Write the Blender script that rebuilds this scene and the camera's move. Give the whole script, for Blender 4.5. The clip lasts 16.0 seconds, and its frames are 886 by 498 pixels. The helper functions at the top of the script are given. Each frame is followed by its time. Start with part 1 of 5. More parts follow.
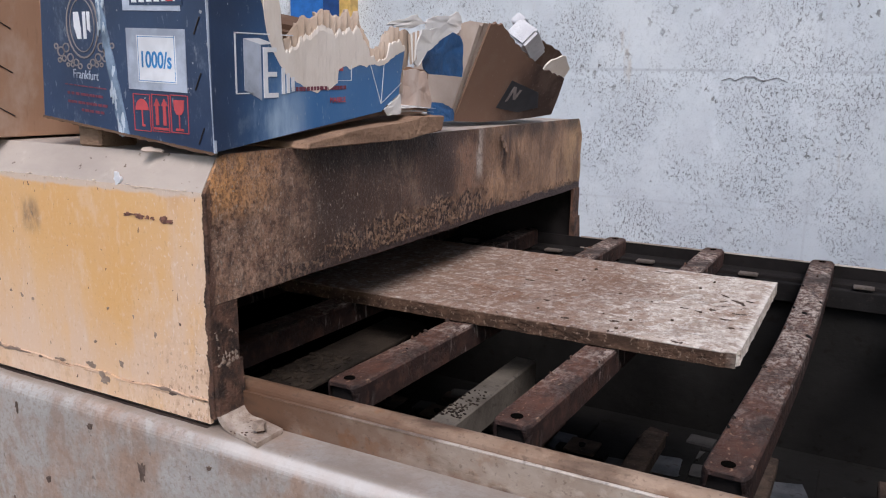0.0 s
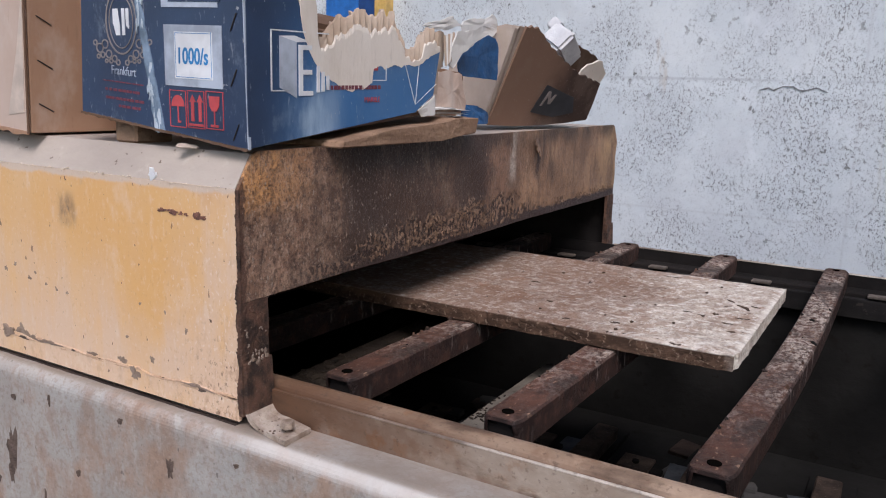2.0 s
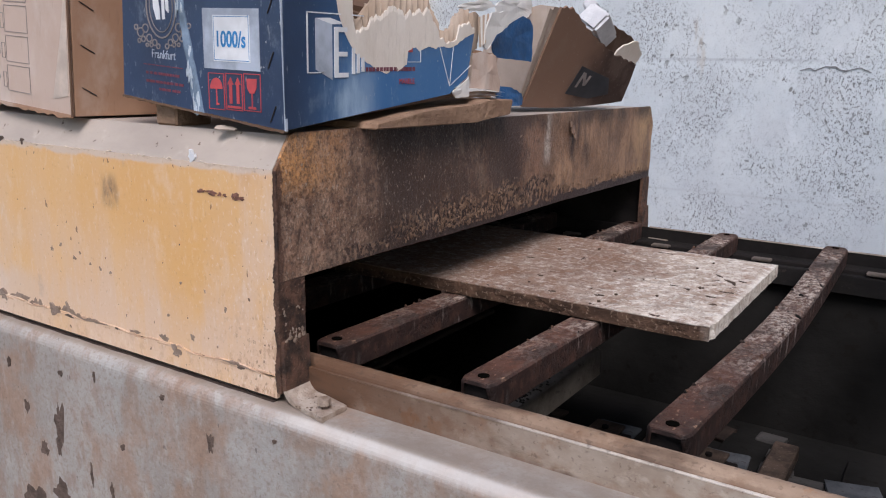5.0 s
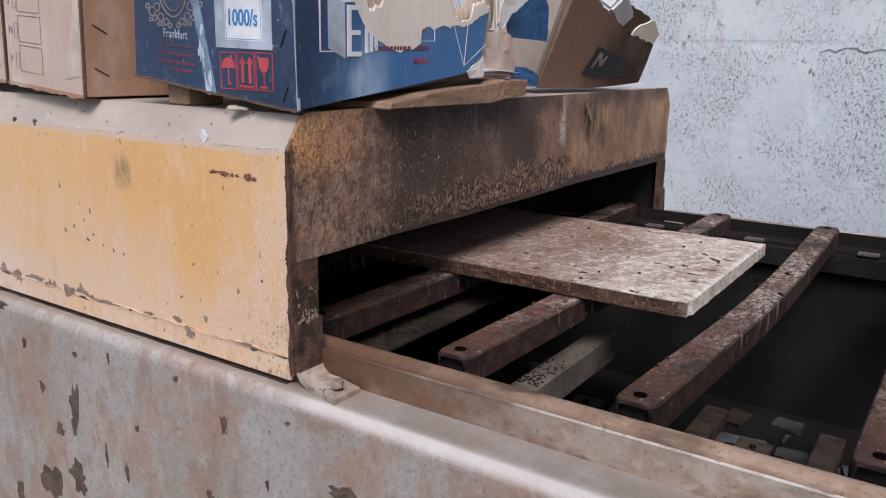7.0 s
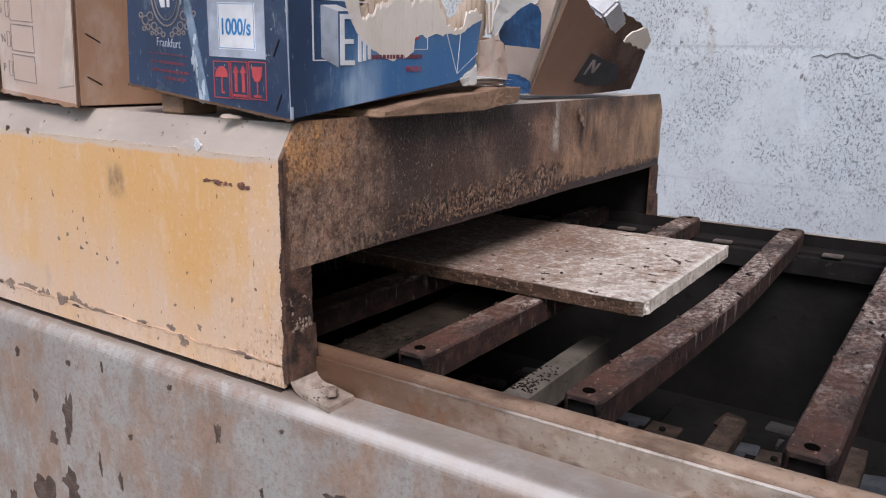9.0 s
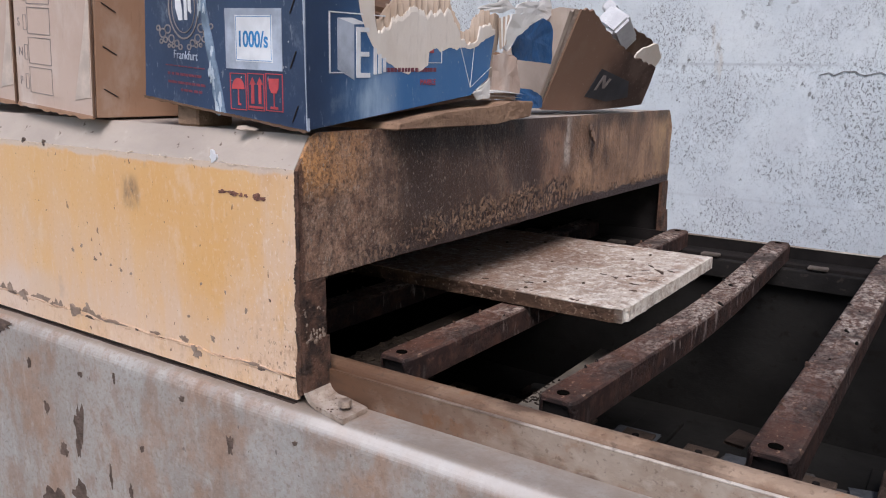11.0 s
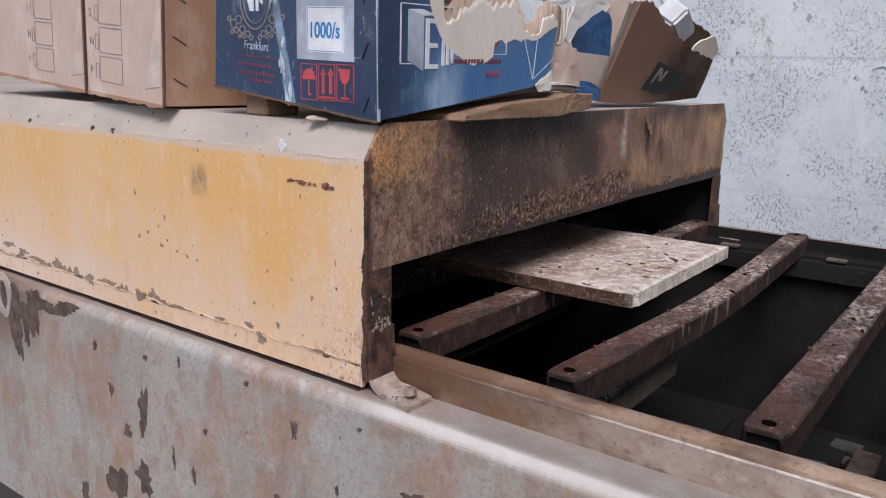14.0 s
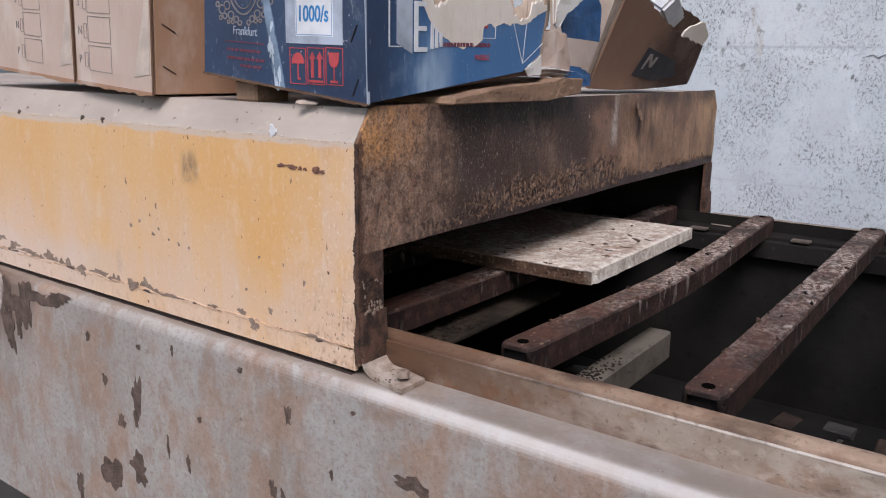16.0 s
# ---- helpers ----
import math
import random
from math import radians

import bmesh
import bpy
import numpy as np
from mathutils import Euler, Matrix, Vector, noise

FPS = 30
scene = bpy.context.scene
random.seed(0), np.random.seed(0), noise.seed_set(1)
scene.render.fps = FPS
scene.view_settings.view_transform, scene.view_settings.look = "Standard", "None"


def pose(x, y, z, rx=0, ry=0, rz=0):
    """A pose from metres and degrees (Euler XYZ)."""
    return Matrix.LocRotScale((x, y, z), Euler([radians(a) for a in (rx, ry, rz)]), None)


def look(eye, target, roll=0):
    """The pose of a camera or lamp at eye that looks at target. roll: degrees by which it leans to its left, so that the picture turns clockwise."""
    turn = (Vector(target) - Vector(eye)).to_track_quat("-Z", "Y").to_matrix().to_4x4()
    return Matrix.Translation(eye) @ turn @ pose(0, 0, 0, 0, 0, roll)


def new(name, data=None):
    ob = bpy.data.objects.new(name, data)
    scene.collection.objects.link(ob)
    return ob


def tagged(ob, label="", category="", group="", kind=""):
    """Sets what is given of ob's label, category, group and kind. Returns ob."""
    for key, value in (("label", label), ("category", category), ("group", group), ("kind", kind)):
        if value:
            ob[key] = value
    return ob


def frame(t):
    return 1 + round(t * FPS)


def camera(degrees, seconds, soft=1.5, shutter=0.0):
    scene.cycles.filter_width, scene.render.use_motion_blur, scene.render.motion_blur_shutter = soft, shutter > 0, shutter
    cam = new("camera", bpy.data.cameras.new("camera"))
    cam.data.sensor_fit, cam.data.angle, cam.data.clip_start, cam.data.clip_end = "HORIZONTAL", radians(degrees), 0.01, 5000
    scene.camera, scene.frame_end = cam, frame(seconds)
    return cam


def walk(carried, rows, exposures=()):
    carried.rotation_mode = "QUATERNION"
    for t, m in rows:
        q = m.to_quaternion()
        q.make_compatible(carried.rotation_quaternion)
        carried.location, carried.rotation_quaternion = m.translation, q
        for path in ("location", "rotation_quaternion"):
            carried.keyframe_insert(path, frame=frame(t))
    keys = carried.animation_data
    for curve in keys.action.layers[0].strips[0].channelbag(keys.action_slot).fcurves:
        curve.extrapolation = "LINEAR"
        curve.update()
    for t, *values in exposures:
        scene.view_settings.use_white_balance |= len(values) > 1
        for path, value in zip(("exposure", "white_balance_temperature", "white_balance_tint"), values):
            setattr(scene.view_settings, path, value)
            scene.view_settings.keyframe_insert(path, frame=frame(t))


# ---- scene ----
cam = camera(58.0, 16.0, soft=1.1)
PATH = [
    (0, (0.709, -0.713, 0.423), (-0.212, 1.013, 0.008), 1.1),
    (0.5, (0.711, -0.706, 0.42), (-0.225, 1.015, 0.019), 1.1),
    (1, (0.705, -0.705, 0.414), (-0.249, 1.008, 0.018), 1.3),
    (1.5, (0.699, -0.702, 0.409), (-0.277, 0.998, 0.014), 1.4),
    (2, (0.702, -0.706, 0.411), (-0.287, 0.987, 0.015), 1.7),
    (2.5, (0.7, -0.714, 0.413), (-0.303, 0.97, 0.02), 1.8),
    (3, (0.702, -0.716, 0.416), (-0.321, 0.959, 0.028), 1.7),
    (3.5, (0.704, -0.715, 0.417), (-0.335, 0.949, 0.03), 1.5),
    (4, (0.708, -0.714, 0.408), (-0.335, 0.945, 0.005), 1.4),
    (6.5, (0.702, -0.713, 0.405), (-0.378, 0.905, -0.061), 1.1),
    (7, (0.701, -0.705, 0.4), (-0.379, 0.911, -0.073), 1.1),
    (7.5, (0.702, -0.7, 0.399), (-0.371, 0.92, -0.077), 1.2),
    (8, (0.703, -0.703, 0.4), (-0.364, 0.922, -0.073), 1.1),
    (8.5, (0.704, -0.705, 0.404), (-0.36, 0.922, -0.064), 1.1),
    (9, (0.703, -0.706, 0.405), (-0.367, 0.92, -0.057), 1.0),
    (11.5, (0.686, -0.72, 0.395), (-0.404, 0.905, -0.02), 1.3),
    (12, (0.669, -0.727, 0.393), (-0.428, 0.891, -0.027), 1.6),
    (12.5, (0.657, -0.732, 0.39), (-0.454, 0.874, -0.039), 1.8),
    (13, (0.656, -0.738, 0.389), (-0.467, 0.858, -0.048), 1.9),
    (13.5, (0.661, -0.747, 0.394), (-0.475, 0.839, -0.049), 1.7),
    (14, (0.663, -0.744, 0.396), (-0.488, 0.831, -0.044), 1.5),
    (14.5, (0.662, -0.739, 0.392), (-0.499, 0.828, -0.049), 1.3),
    (15, (0.663, -0.74, 0.387), (-0.497, 0.827, -0.059), 1.2),
    (15.5, (0.664, -0.74, 0.383), (-0.481, 0.835, -0.075), 1.1),
    (16, (0.67, -0.746, 0.378), (-0.469, 0.836, -0.069), 0.9),
]
walk(cam, [(t, look(eye, target, roll)) for t, eye, target, roll in PATH])

# ---- world and light ----
world = bpy.data.worlds.new("sky")
scene.world = world
world.use_nodes = True
_wn = world.node_tree.nodes
_sky = _wn.new("ShaderNodeTexSky")
_sky.sky_type = 'NISHITA'
_sky.sun_disc = False
_sky.sun_elevation = radians(49)
_sky.sun_rotation = radians(145)
_sky.air_density, _sky.dust_density, _sky.ozone_density = 1.0, 2.0, 1.0
world.node_tree.links.new(_sky.outputs[0], _wn["Background"].inputs[0])
_wn["Background"].inputs[1].default_value = 0.15

sun_data = bpy.data.lights.new("sun", 'SUN')
sun_data.energy, sun_data.angle, sun_data.color = 2.15, radians(26), (0.985, 0.94, 1.0)
sun = new("sun", sun_data)
sun.matrix_world = look((1.75, -2.1, 3.6), (0, 0.4, 0))
scene.view_settings.exposure = 0.36


# ---- materials ----
# bases of the large things, from which their paint is laid out
FLOOR_Z = -0.51
HOOD_AT, BASE_AT, BLUE_AT = (0, .7, -.02), (0, .7, FLOOR_Z), (-.15, .23, .324)


class Mat:
    """A small node-material builder; coordinates are the object's own metres."""

    def __init__(self, name, origin=None):
        self.m = bpy.data.materials.new(name)
        self.m.use_nodes = True
        self.t = self.m.node_tree
        self.b = self.t.nodes["Principled BSDF"]
        self.co = self.t.nodes.new("ShaderNodeTexCoord").outputs["Object"]
        if origin:
            self.co = self.stretched((1, 1, 1), origin)
        self.sep = None

    def node(self, kind, **kw):
        n = self.t.nodes.new(kind)
        for k, v in kw.items():
            n.inputs[k.replace("_", " ")].default_value = v
        return n

    def link(self, a, b):
        self.t.links.new(a, b)

    def stretched(self, stretch, shift):
        mp = self.node("ShaderNodeMapping")
        mp.inputs["Scale"].default_value = stretch
        mp.inputs["Location"].default_value = shift
        self.link(self.co, mp.inputs["Vector"])
        return mp.outputs[0]

    def noise(self, scale, lo=0.4, hi=0.6, stretch=(1, 1, 1), detail=6, rough=0.6, seed=0.0):
        n = self.node("ShaderNodeTexNoise", Scale=scale, Detail=detail, Roughness=rough)
        self.link(self.stretched(stretch, (seed * 3.7, seed * 1.3, seed * 5.1)), n.inputs["Vector"])
        return self.ramp(n.outputs["Fac"], lo, hi)

    def voronoi(self, scale, lo, hi, stretch=(1, 1, 1), seed=0.0, feature='F1'):
        n = self.node("ShaderNodeTexVoronoi", Scale=scale)
        n.feature = feature
        self.link(self.stretched(stretch, (seed, seed, seed)), n.inputs["Vector"])
        return self.ramp(n.outputs["Distance"], lo, hi)

    def ramp(self, fac, lo, hi, a=0.0, b=1.0):
        n = self.node("ShaderNodeMapRange")
        n.interpolation_type = 'SMOOTHSTEP'
        for k, v in (("From Min", lo), ("From Max", hi), ("To Min", a), ("To Max", b)):
            n.inputs[k].default_value = v
        self.link(fac, n.inputs["Value"])
        return n.outputs[0]

    def axis(self, i, lo, hi, a=0.0, b=1.0):
        if self.sep is None:
            self.sep = self.node("ShaderNodeSeparateXYZ")
            self.link(self.co, self.sep.inputs[0])
        return self.ramp(self.sep.outputs[i], lo, hi, a, b)

    def facing_up(self, lo=.55, hi=.85):
        sep = self.node("ShaderNodeSeparateXYZ")
        self.link(self.t.nodes.new("ShaderNodeNewGeometry").outputs["True Normal"], sep.inputs[0])
        return self.ramp(sep.outputs[2], lo, hi)

    def op(self, kind, a, b):
        n = self.node("ShaderNodeMath")
        n.operation = kind
        n.use_clamp = kind in ('ADD', 'SUBTRACT')
        for i, v in enumerate((a, b)):
            if isinstance(v, (int, float)):
                n.inputs[i].default_value = v
            else:
                self.link(v, n.inputs[i])
        return n.outputs[0]

    def mul(self, a, b):
        return self.op('MULTIPLY', a, b)

    def add(self, a, b):
        return self.op('ADD', a, b)

    def inv(self, a):
        return self.op('SUBTRACT', 1.0, a)

    def mix(self, fac, a, b):
        n = self.node("ShaderNodeMix")
        n.data_type = 'RGBA'
        for i, v in ((0, fac), (6, a), (7, b)):
            if isinstance(v, (int, float)):
                n.inputs[i].default_value = v
            elif isinstance(v, tuple):
                n.inputs[i].default_value = (*v, 1)
            else:
                self.link(v, n.inputs[i])
        return n.outputs[2]

    def tint(self, color, amount=0.25):
        """Shade varied from one island or object to the next."""
        info = self.node("ShaderNodeObjectInfo").outputs["Random"]
        v = self.ramp(info, 0, 1, 1 - amount, 1 + amount)
        n = self.node("ShaderNodeVectorMath")
        n.operation = 'SCALE'
        self.link(color, n.inputs[0])
        self.link(v, n.inputs["Scale"])
        return n.outputs[0]

    def done(self, color, rough=0.7, bump=None, strength=0.3, distance=0.002, metal=0.0, spec=0.5):
        if isinstance(color, tuple):
            self.b.inputs["Base Color"].default_value = (*color, 1)
        else:
            self.link(color, self.b.inputs["Base Color"])
        for key, v in (("Roughness", rough), ("Metallic", metal)):
            if isinstance(v, (int, float)):
                self.b.inputs[key].default_value = v
            else:
                self.link(v, self.b.inputs[key])
        self.b.inputs["Specular IOR Level"].default_value = spec
        if bump is not None:
            n = self.node("ShaderNodeBump", Strength=strength, Distance=distance)
            self.link(bump, n.inputs["Height"])
            self.link(n.outputs[0], self.b.inputs["Normal"])
        return self.m


def yellow_paint():
    m = Mat("yellow_paint", HOOD_AT)
    c = m.mix(m.noise(4.0, .36, .64, (1, 1, .6)), (.68, .39, .155), (.69, .43, .205))
    # faded peach streaks, more of them low down and towards the corner
    low = m.axis(2, .25, .04)
    corner = m.axis(0, -.20, .0)
    streak = m.noise(16, .36, .68, (1, 1, .14), seed=1)
    patch = m.noise(6, .40, .60, (1, 1, .6), seed=2)
    fade = m.add(m.mul(streak, m.add(m.mul(low, .7), m.add(m.mul(corner, .7), .2))), m.mul(patch, m.add(m.mul(low, .6), m.mul(corner, .5))))
    c = m.mix(m.mul(fade, .80), c, (.655, .475, .355))
    c = m.mix(m.mul(m.noise(60, .56, .70, (1, 1, .35), seed=3), .35), c, (.72, .59, .48))
    c = m.mix(m.mul(m.noise(24, .56, .72, (1, 1, .5), seed=13), .4), c, (.72, .57, .44))
    c = m.mix(m.mul(m.noise(7, .58, .72, (1, 1, .5), seed=4), .4), c, (.55, .28, .11))
    c = m.mix(m.mul(m.noise(11, .63, .70, (1, 1, .8), seed=14), .5), c, (.40, .27, .20))
    dusty = m.ramp(m.add(m.axis(2, .262, .284), m.mul(m.noise(28, .30, .70, (.6, 1, .6), seed=21, detail=9), .5)), .60, 1.05)
    c = m.mix(m.mul(dusty, .85), c, (.60, .50, .43))
    # pale washed foot of the sheet, and a rubbed grey smear
    wash = m.ramp(m.add(m.mul(m.axis(2, .11, .015), .8), m.mul(m.noise(9, .3, .7, (1, 1, .4), seed=51, detail=9), .4)), .42, 1.0)
    c = m.mix(m.mul(wash, m.axis(0, -.32, -.70, .08, .62)), c, (.64, .52, .45))
    rub = m.mul(m.mul(m.axis(0, -.366, -.344), m.axis(0, -.312, -.334)), m.mul(m.axis(2, .190, .222), m.axis(2, .258, .226)))
    c = m.mix(m.mul(rub, m.add(m.mul(m.noise(60, .36, .62, (1, 1, .5), seed=52, detail=9), .75), .25)), c, (.14, .10, .08))
    # small rust pits, thick towards the lower corner
    rusty = m.mul(m.axis(0, -.16, -.01), m.axis(2, .15, .0))
    c = m.mix(m.mul(m.mul(m.noise(55, .50, .62, (1, 1, .6), seed=16, detail=10, rough=.72), m.add(m.mul(rusty, .8), m.mul(m.axis(2, .03, -.01), .35))), .8), c, (.36, .20, .12))
    c = m.mix(m.mul(m.noise(130, .58, .64, (1, 1, .7), seed=17, detail=4), m.mul(rusty, .8)), c, (.15, .080, .050))
    c = m.mix(m.noise(120, .70, .725, (1, 1, .6), seed=5, detail=2), c, (.13, .075, .05))
    c = m.mix(m.mul(m.noise(48, .70, .72, (1, 1, .5), seed=15, detail=3), .8), c, (.16, .09, .06))
    c = m.mix(m.mul(m.noise(200, .56, .66, (1, 1, .6), seed=61, detail=5), m.add(m.mul(corner, .35), .22)), c, (.76, .64, .54))
    c = m.mix(m.mul(m.noise(170, .58, .66, (1, 1, .6), seed=62, detail=6), .28), c, (.46, .26, .12))
    bump = m.add(m.noise(60, .3, .7), m.mul(m.noise(6, .3, .7, seed=7), .5))
    return m.done(c, m.ramp(fade, 0, 1, .40, .65), bump, .16, .0012)


def chamfer_dust():
    m = Mat("dusty_grey_paint")
    c = m.mix(m.noise(6, .35, .65, (.5, 1, 1)), (.33, .28, .245), (.42, .36, .31))
    c = m.mix(m.noise(60, .66, .72, detail=3, seed=2), c, (.14, .10, .08))
    c = m.mix(m.mul(m.noise(14, .58, .7, seed=4), .5), c, (.55, .48, .42))
    return m.done(c, .75, m.noise(120, .3, .7), .2, .001)


def front_grime():
    m = Mat("sooty_rusty_front_paint", HOOD_AT)
    c = m.mix(m.noise(6, .36, .64, (1, 1, .6), detail=10, rough=.7), (.32, .175, .112), (.15, .083, .058))
    # smoother tan paint towards the far end
    tan = m.mix(m.noise(11, .36, .64, (1, .9, .75), seed=1, detail=10, rough=.68), (.45, .265, .155), (.24, .138, .085))
    c = m.mix(m.mul(m.ramp(m.add(m.axis(1, .58, .98), m.mul(m.noise(5, .3, .7, seed=50), .35)), .30, .95), .92), c, tan)
    # pink-grey mottling near the corner
    mott = m.mul(m.axis(1, .34, .10), m.add(m.mul(m.noise(30, .42, .60, seed=11, detail=11, rough=.78), .75), .10))
    c = m.mix(mott, c, (.47, .31, .22))
    c = m.mix(m.mul(m.noise(11, .46, .62, (1, 1, .6), seed=55, detail=11, rough=.7), m.axis(1, .45, .10, 0, .48)), c, (.095, .058, .043))
    c = m.mix(m.mul(m.noise(26, .56, .64, (1, 1, .7), seed=56, detail=9), m.axis(1, .40, .15, 0, .45)), c, (.055, .031, .024))
    top = m.mul(m.axis(1, .17, .03), m.axis(2, .225, .28))
    c = m.mix(m.mul(top, m.add(m.mul(m.noise(18, .38, .58, seed=33, detail=10, rough=.72), .75), .25)), c, (.60, .30, .12))
    c = m.mix(m.mul(m.axis(1, 1.22, 1.36), m.mul(m.noise(10, .38, .62, (1, 1, .6), seed=34), .7)), c, (.52, .33, .17))
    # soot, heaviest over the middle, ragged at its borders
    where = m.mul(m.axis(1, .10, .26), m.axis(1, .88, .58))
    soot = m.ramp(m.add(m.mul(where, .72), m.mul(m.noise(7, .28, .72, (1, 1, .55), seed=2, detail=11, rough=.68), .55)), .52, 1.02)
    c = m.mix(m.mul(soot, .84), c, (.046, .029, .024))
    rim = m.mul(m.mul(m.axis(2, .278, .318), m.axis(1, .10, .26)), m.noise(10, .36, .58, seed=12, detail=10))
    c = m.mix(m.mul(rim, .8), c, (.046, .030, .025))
    # burnt streaks and vertical runs
    for y0, y1, z0, z1, sd in ((.86, .945, .20, .25, 35), (.58, .66, .15, .20, 52), (.94, 1.0, .17, .21, 53)):
        run = m.mul(m.mul(m.axis(1, y0, y0 + .03), m.axis(1, y1, y1 - .03)), m.mul(m.axis(2, z0, z1), m.noise(26, .38, .58, (1, 1, .3), seed=sd, detail=9)))
        c = m.mix(m.mul(run, .85), c, (.060, .034, .027))
    c = m.mix(m.mul(m.noise(34, .52, .66, (1, 1, .14), seed=3, detail=9), .35), c, (.060, .038, .030))
    c = m.mix(m.mul(m.noise(60, .60, .70, (1, 1, .13), seed=8), m.axis(1, 1.1, .5, .08, .3)), c, (.40, .33, .28))
    drip = m.mul(m.mul(m.axis(1, .742, .758), m.axis(1, .792, .770)), m.mul(m.axis(2, .215, .25), m.noise(48, .42, .56, (1, 1, .12), seed=36)))
    c = m.mix(m.mul(drip, .8), c, (.52, .45, .39))
    patch = m.mul(m.noise(13, .52, .60, (1, 1, .5), seed=43, detail=11, rough=.72), m.mul(m.axis(1, .08, .22), m.axis(1, .92, .68)))
    c = m.mix(m.mul(patch, .5), c, (.25, .165, .120))
    # grain of dust and soot
    c = m.mix(m.mul(m.noise(190, .50, .62, (1, 1, .7), seed=4, detail=6), m.axis(1, .90, .45, .25, .5)), c, (.050, .032, .026))
    c = m.mix(m.mul(m.noise(45, .48, .60, seed=26, detail=11, rough=.78), m.axis(1, 1.0, .5, .25, .62)), c, (.055, .033, .026))
    c = m.mix(m.mul(m.noise(260, .60, .67, (1, 1, .5), seed=41, detail=4), m.axis(1, .80, .20, .10, .50)), c, (.46, .39, .33))
    # tan paint peeling from dark rust along the bottom, ragged above
    low = m.add(m.mul(m.mul(m.axis(2, .236, .165), m.axis(1, .92, .74)), m.axis(1, .16, .30)), m.axis(2, .172, .150))
    low = m.ramp(m.add(m.mul(low, .75), m.mul(m.noise(13, .32, .68, (1, 1, .8), seed=17, detail=10), .5)), .58, .78)
    low = m.mul(low, m.axis(1, .05, .20, .15, 1.0))
    peel = m.noise(120, .49, .52, (1, 1, .75), seed=5, detail=10, rough=.72)
    flake = m.mix(m.noise(40, .38, .62, seed=27), (.40, .255, .165), (.22, .135, .092))
    c = m.mix(m.mul(low, m.mul(peel, m.axis(1, .20, .45, .45, .9))), c, flake)
    c = m.mix(m.mul(low, m.mul(m.inv(peel), .94)), c, (.040, .023, .020))
    strip = m.mul(m.ramp(m.add(m.axis(2, .170, .140), m.mul(m.noise(30, .32, .68, (1, 1, .6), seed=18, detail=9), .45)), .66, .76), m.axis(1, .16, .30))
    c = m.mix(m.mul(strip, .94), c, (.052, .030, .027))
    edge = m.ramp(m.add(m.axis(1, .016, .001), m.mul(m.noise(60, .3, .7, seed=19, detail=10), .6)), .72, .92)
    c = m.mix(m.mul(edge, .85), c, (.10, .052, .036))
    bump = m.add(m.mul(peel, m.mul(low, .8)), m.mul(m.noise(170, .35, .70, detail=5), .3))
    c = m.mix(m.mul(m.noise(330, .54, .64, seed=74, detail=4), m.axis(1, 1.1, .5, .18, .40)), c, (.045, .028, .022))
    c = m.mix(m.mul(m.noise(300, .60, .68, seed=75, detail=4), m.axis(1, 1.0, .3, .15, .45)), c, (.46, .36, .29))
    return m.done(c, .5, bump, .8, .003, 0.0, .35)


def base_paint():
    m = Mat("stained_grey_base_paint", BASE_AT)
    c = m.mix(m.noise(4, .36, .62, (1, 1, .6)), (.375, .345, .32), (.305, .272, .248))
    c = m.mix(m.mul(m.noise(8, .46, .60, (1, 1, .8), seed=1, detail=10, rough=.7), .75), c, (.335, .215, .152))
    c = m.mix(m.mul(m.noise(34, .48, .62, (1, 1, .55), seed=2), .55), c, (.27, .175, .125))
    c = m.mix(m.mul(m.noise(7, .50, .64, (1, 1, .5), seed=3), .6), c, (.385, .375, .36))
    c = m.mix(m.mul(m.noise(40, .52, .68, (1, 1, .4), seed=13, detail=9), .35), c, (.50, .48, .46))
    c = m.mix(m.mul(m.noise(5.5, .56, .64, (1, 1, .7), seed=9), m.axis(0, -.10, .4)), c, (.42, .20, .085))
    c = m.mix(m.mul(m.noise(5, .46, .52, (1, 1, .5), seed=10, detail=8), m.mul(m.axis(0, -.62, -.95), m.axis(2, -.22, -.08))), c, (.155, .10, .072))
    c = m.mix(m.mul(m.noise(120, .50, .62, seed=23), .4), c, (.23, .165, .125))
    c = m.mix(m.mul(m.noise(210, .56, .66, seed=24), .18), c, (.54, .51, .48))
    c = m.mix(m.mul(m.noise(75, .71, .73, (1, 1, .6), seed=5, detail=3), .6), c, (.07, .05, .04))
    c = m.mix(m.mul(m.noise(170, .56, .66, (1, 1, .7), seed=63, detail=6), .35), c, (.17, .125, .10))
    # highlight on the rounded top edge, painted as a pale glossy band
    rim = m.mul(m.mul(m.axis(2, -.046, -.034), m.axis(2, -.0264, -.0300, .10, 1.0)), m.axis(0, -.03, .06))
    c = m.mix(m.mul(m.axis(2, -.0305, -.0268), m.add(m.mul(m.noise(14, .36, .62, seed=30, detail=9), .5), .42)), c, (.225, .182, .148))
    c = m.mix(m.mul(rim, .62), c, (.62, .58, .545))
    bump = m.add(m.noise(45, .3, .7), m.mul(m.noise(8, .3, .7, seed=7), .6))
    return m.done(c, m.ramp(rim, 0, 1, .46, .30), bump, .25, .002)


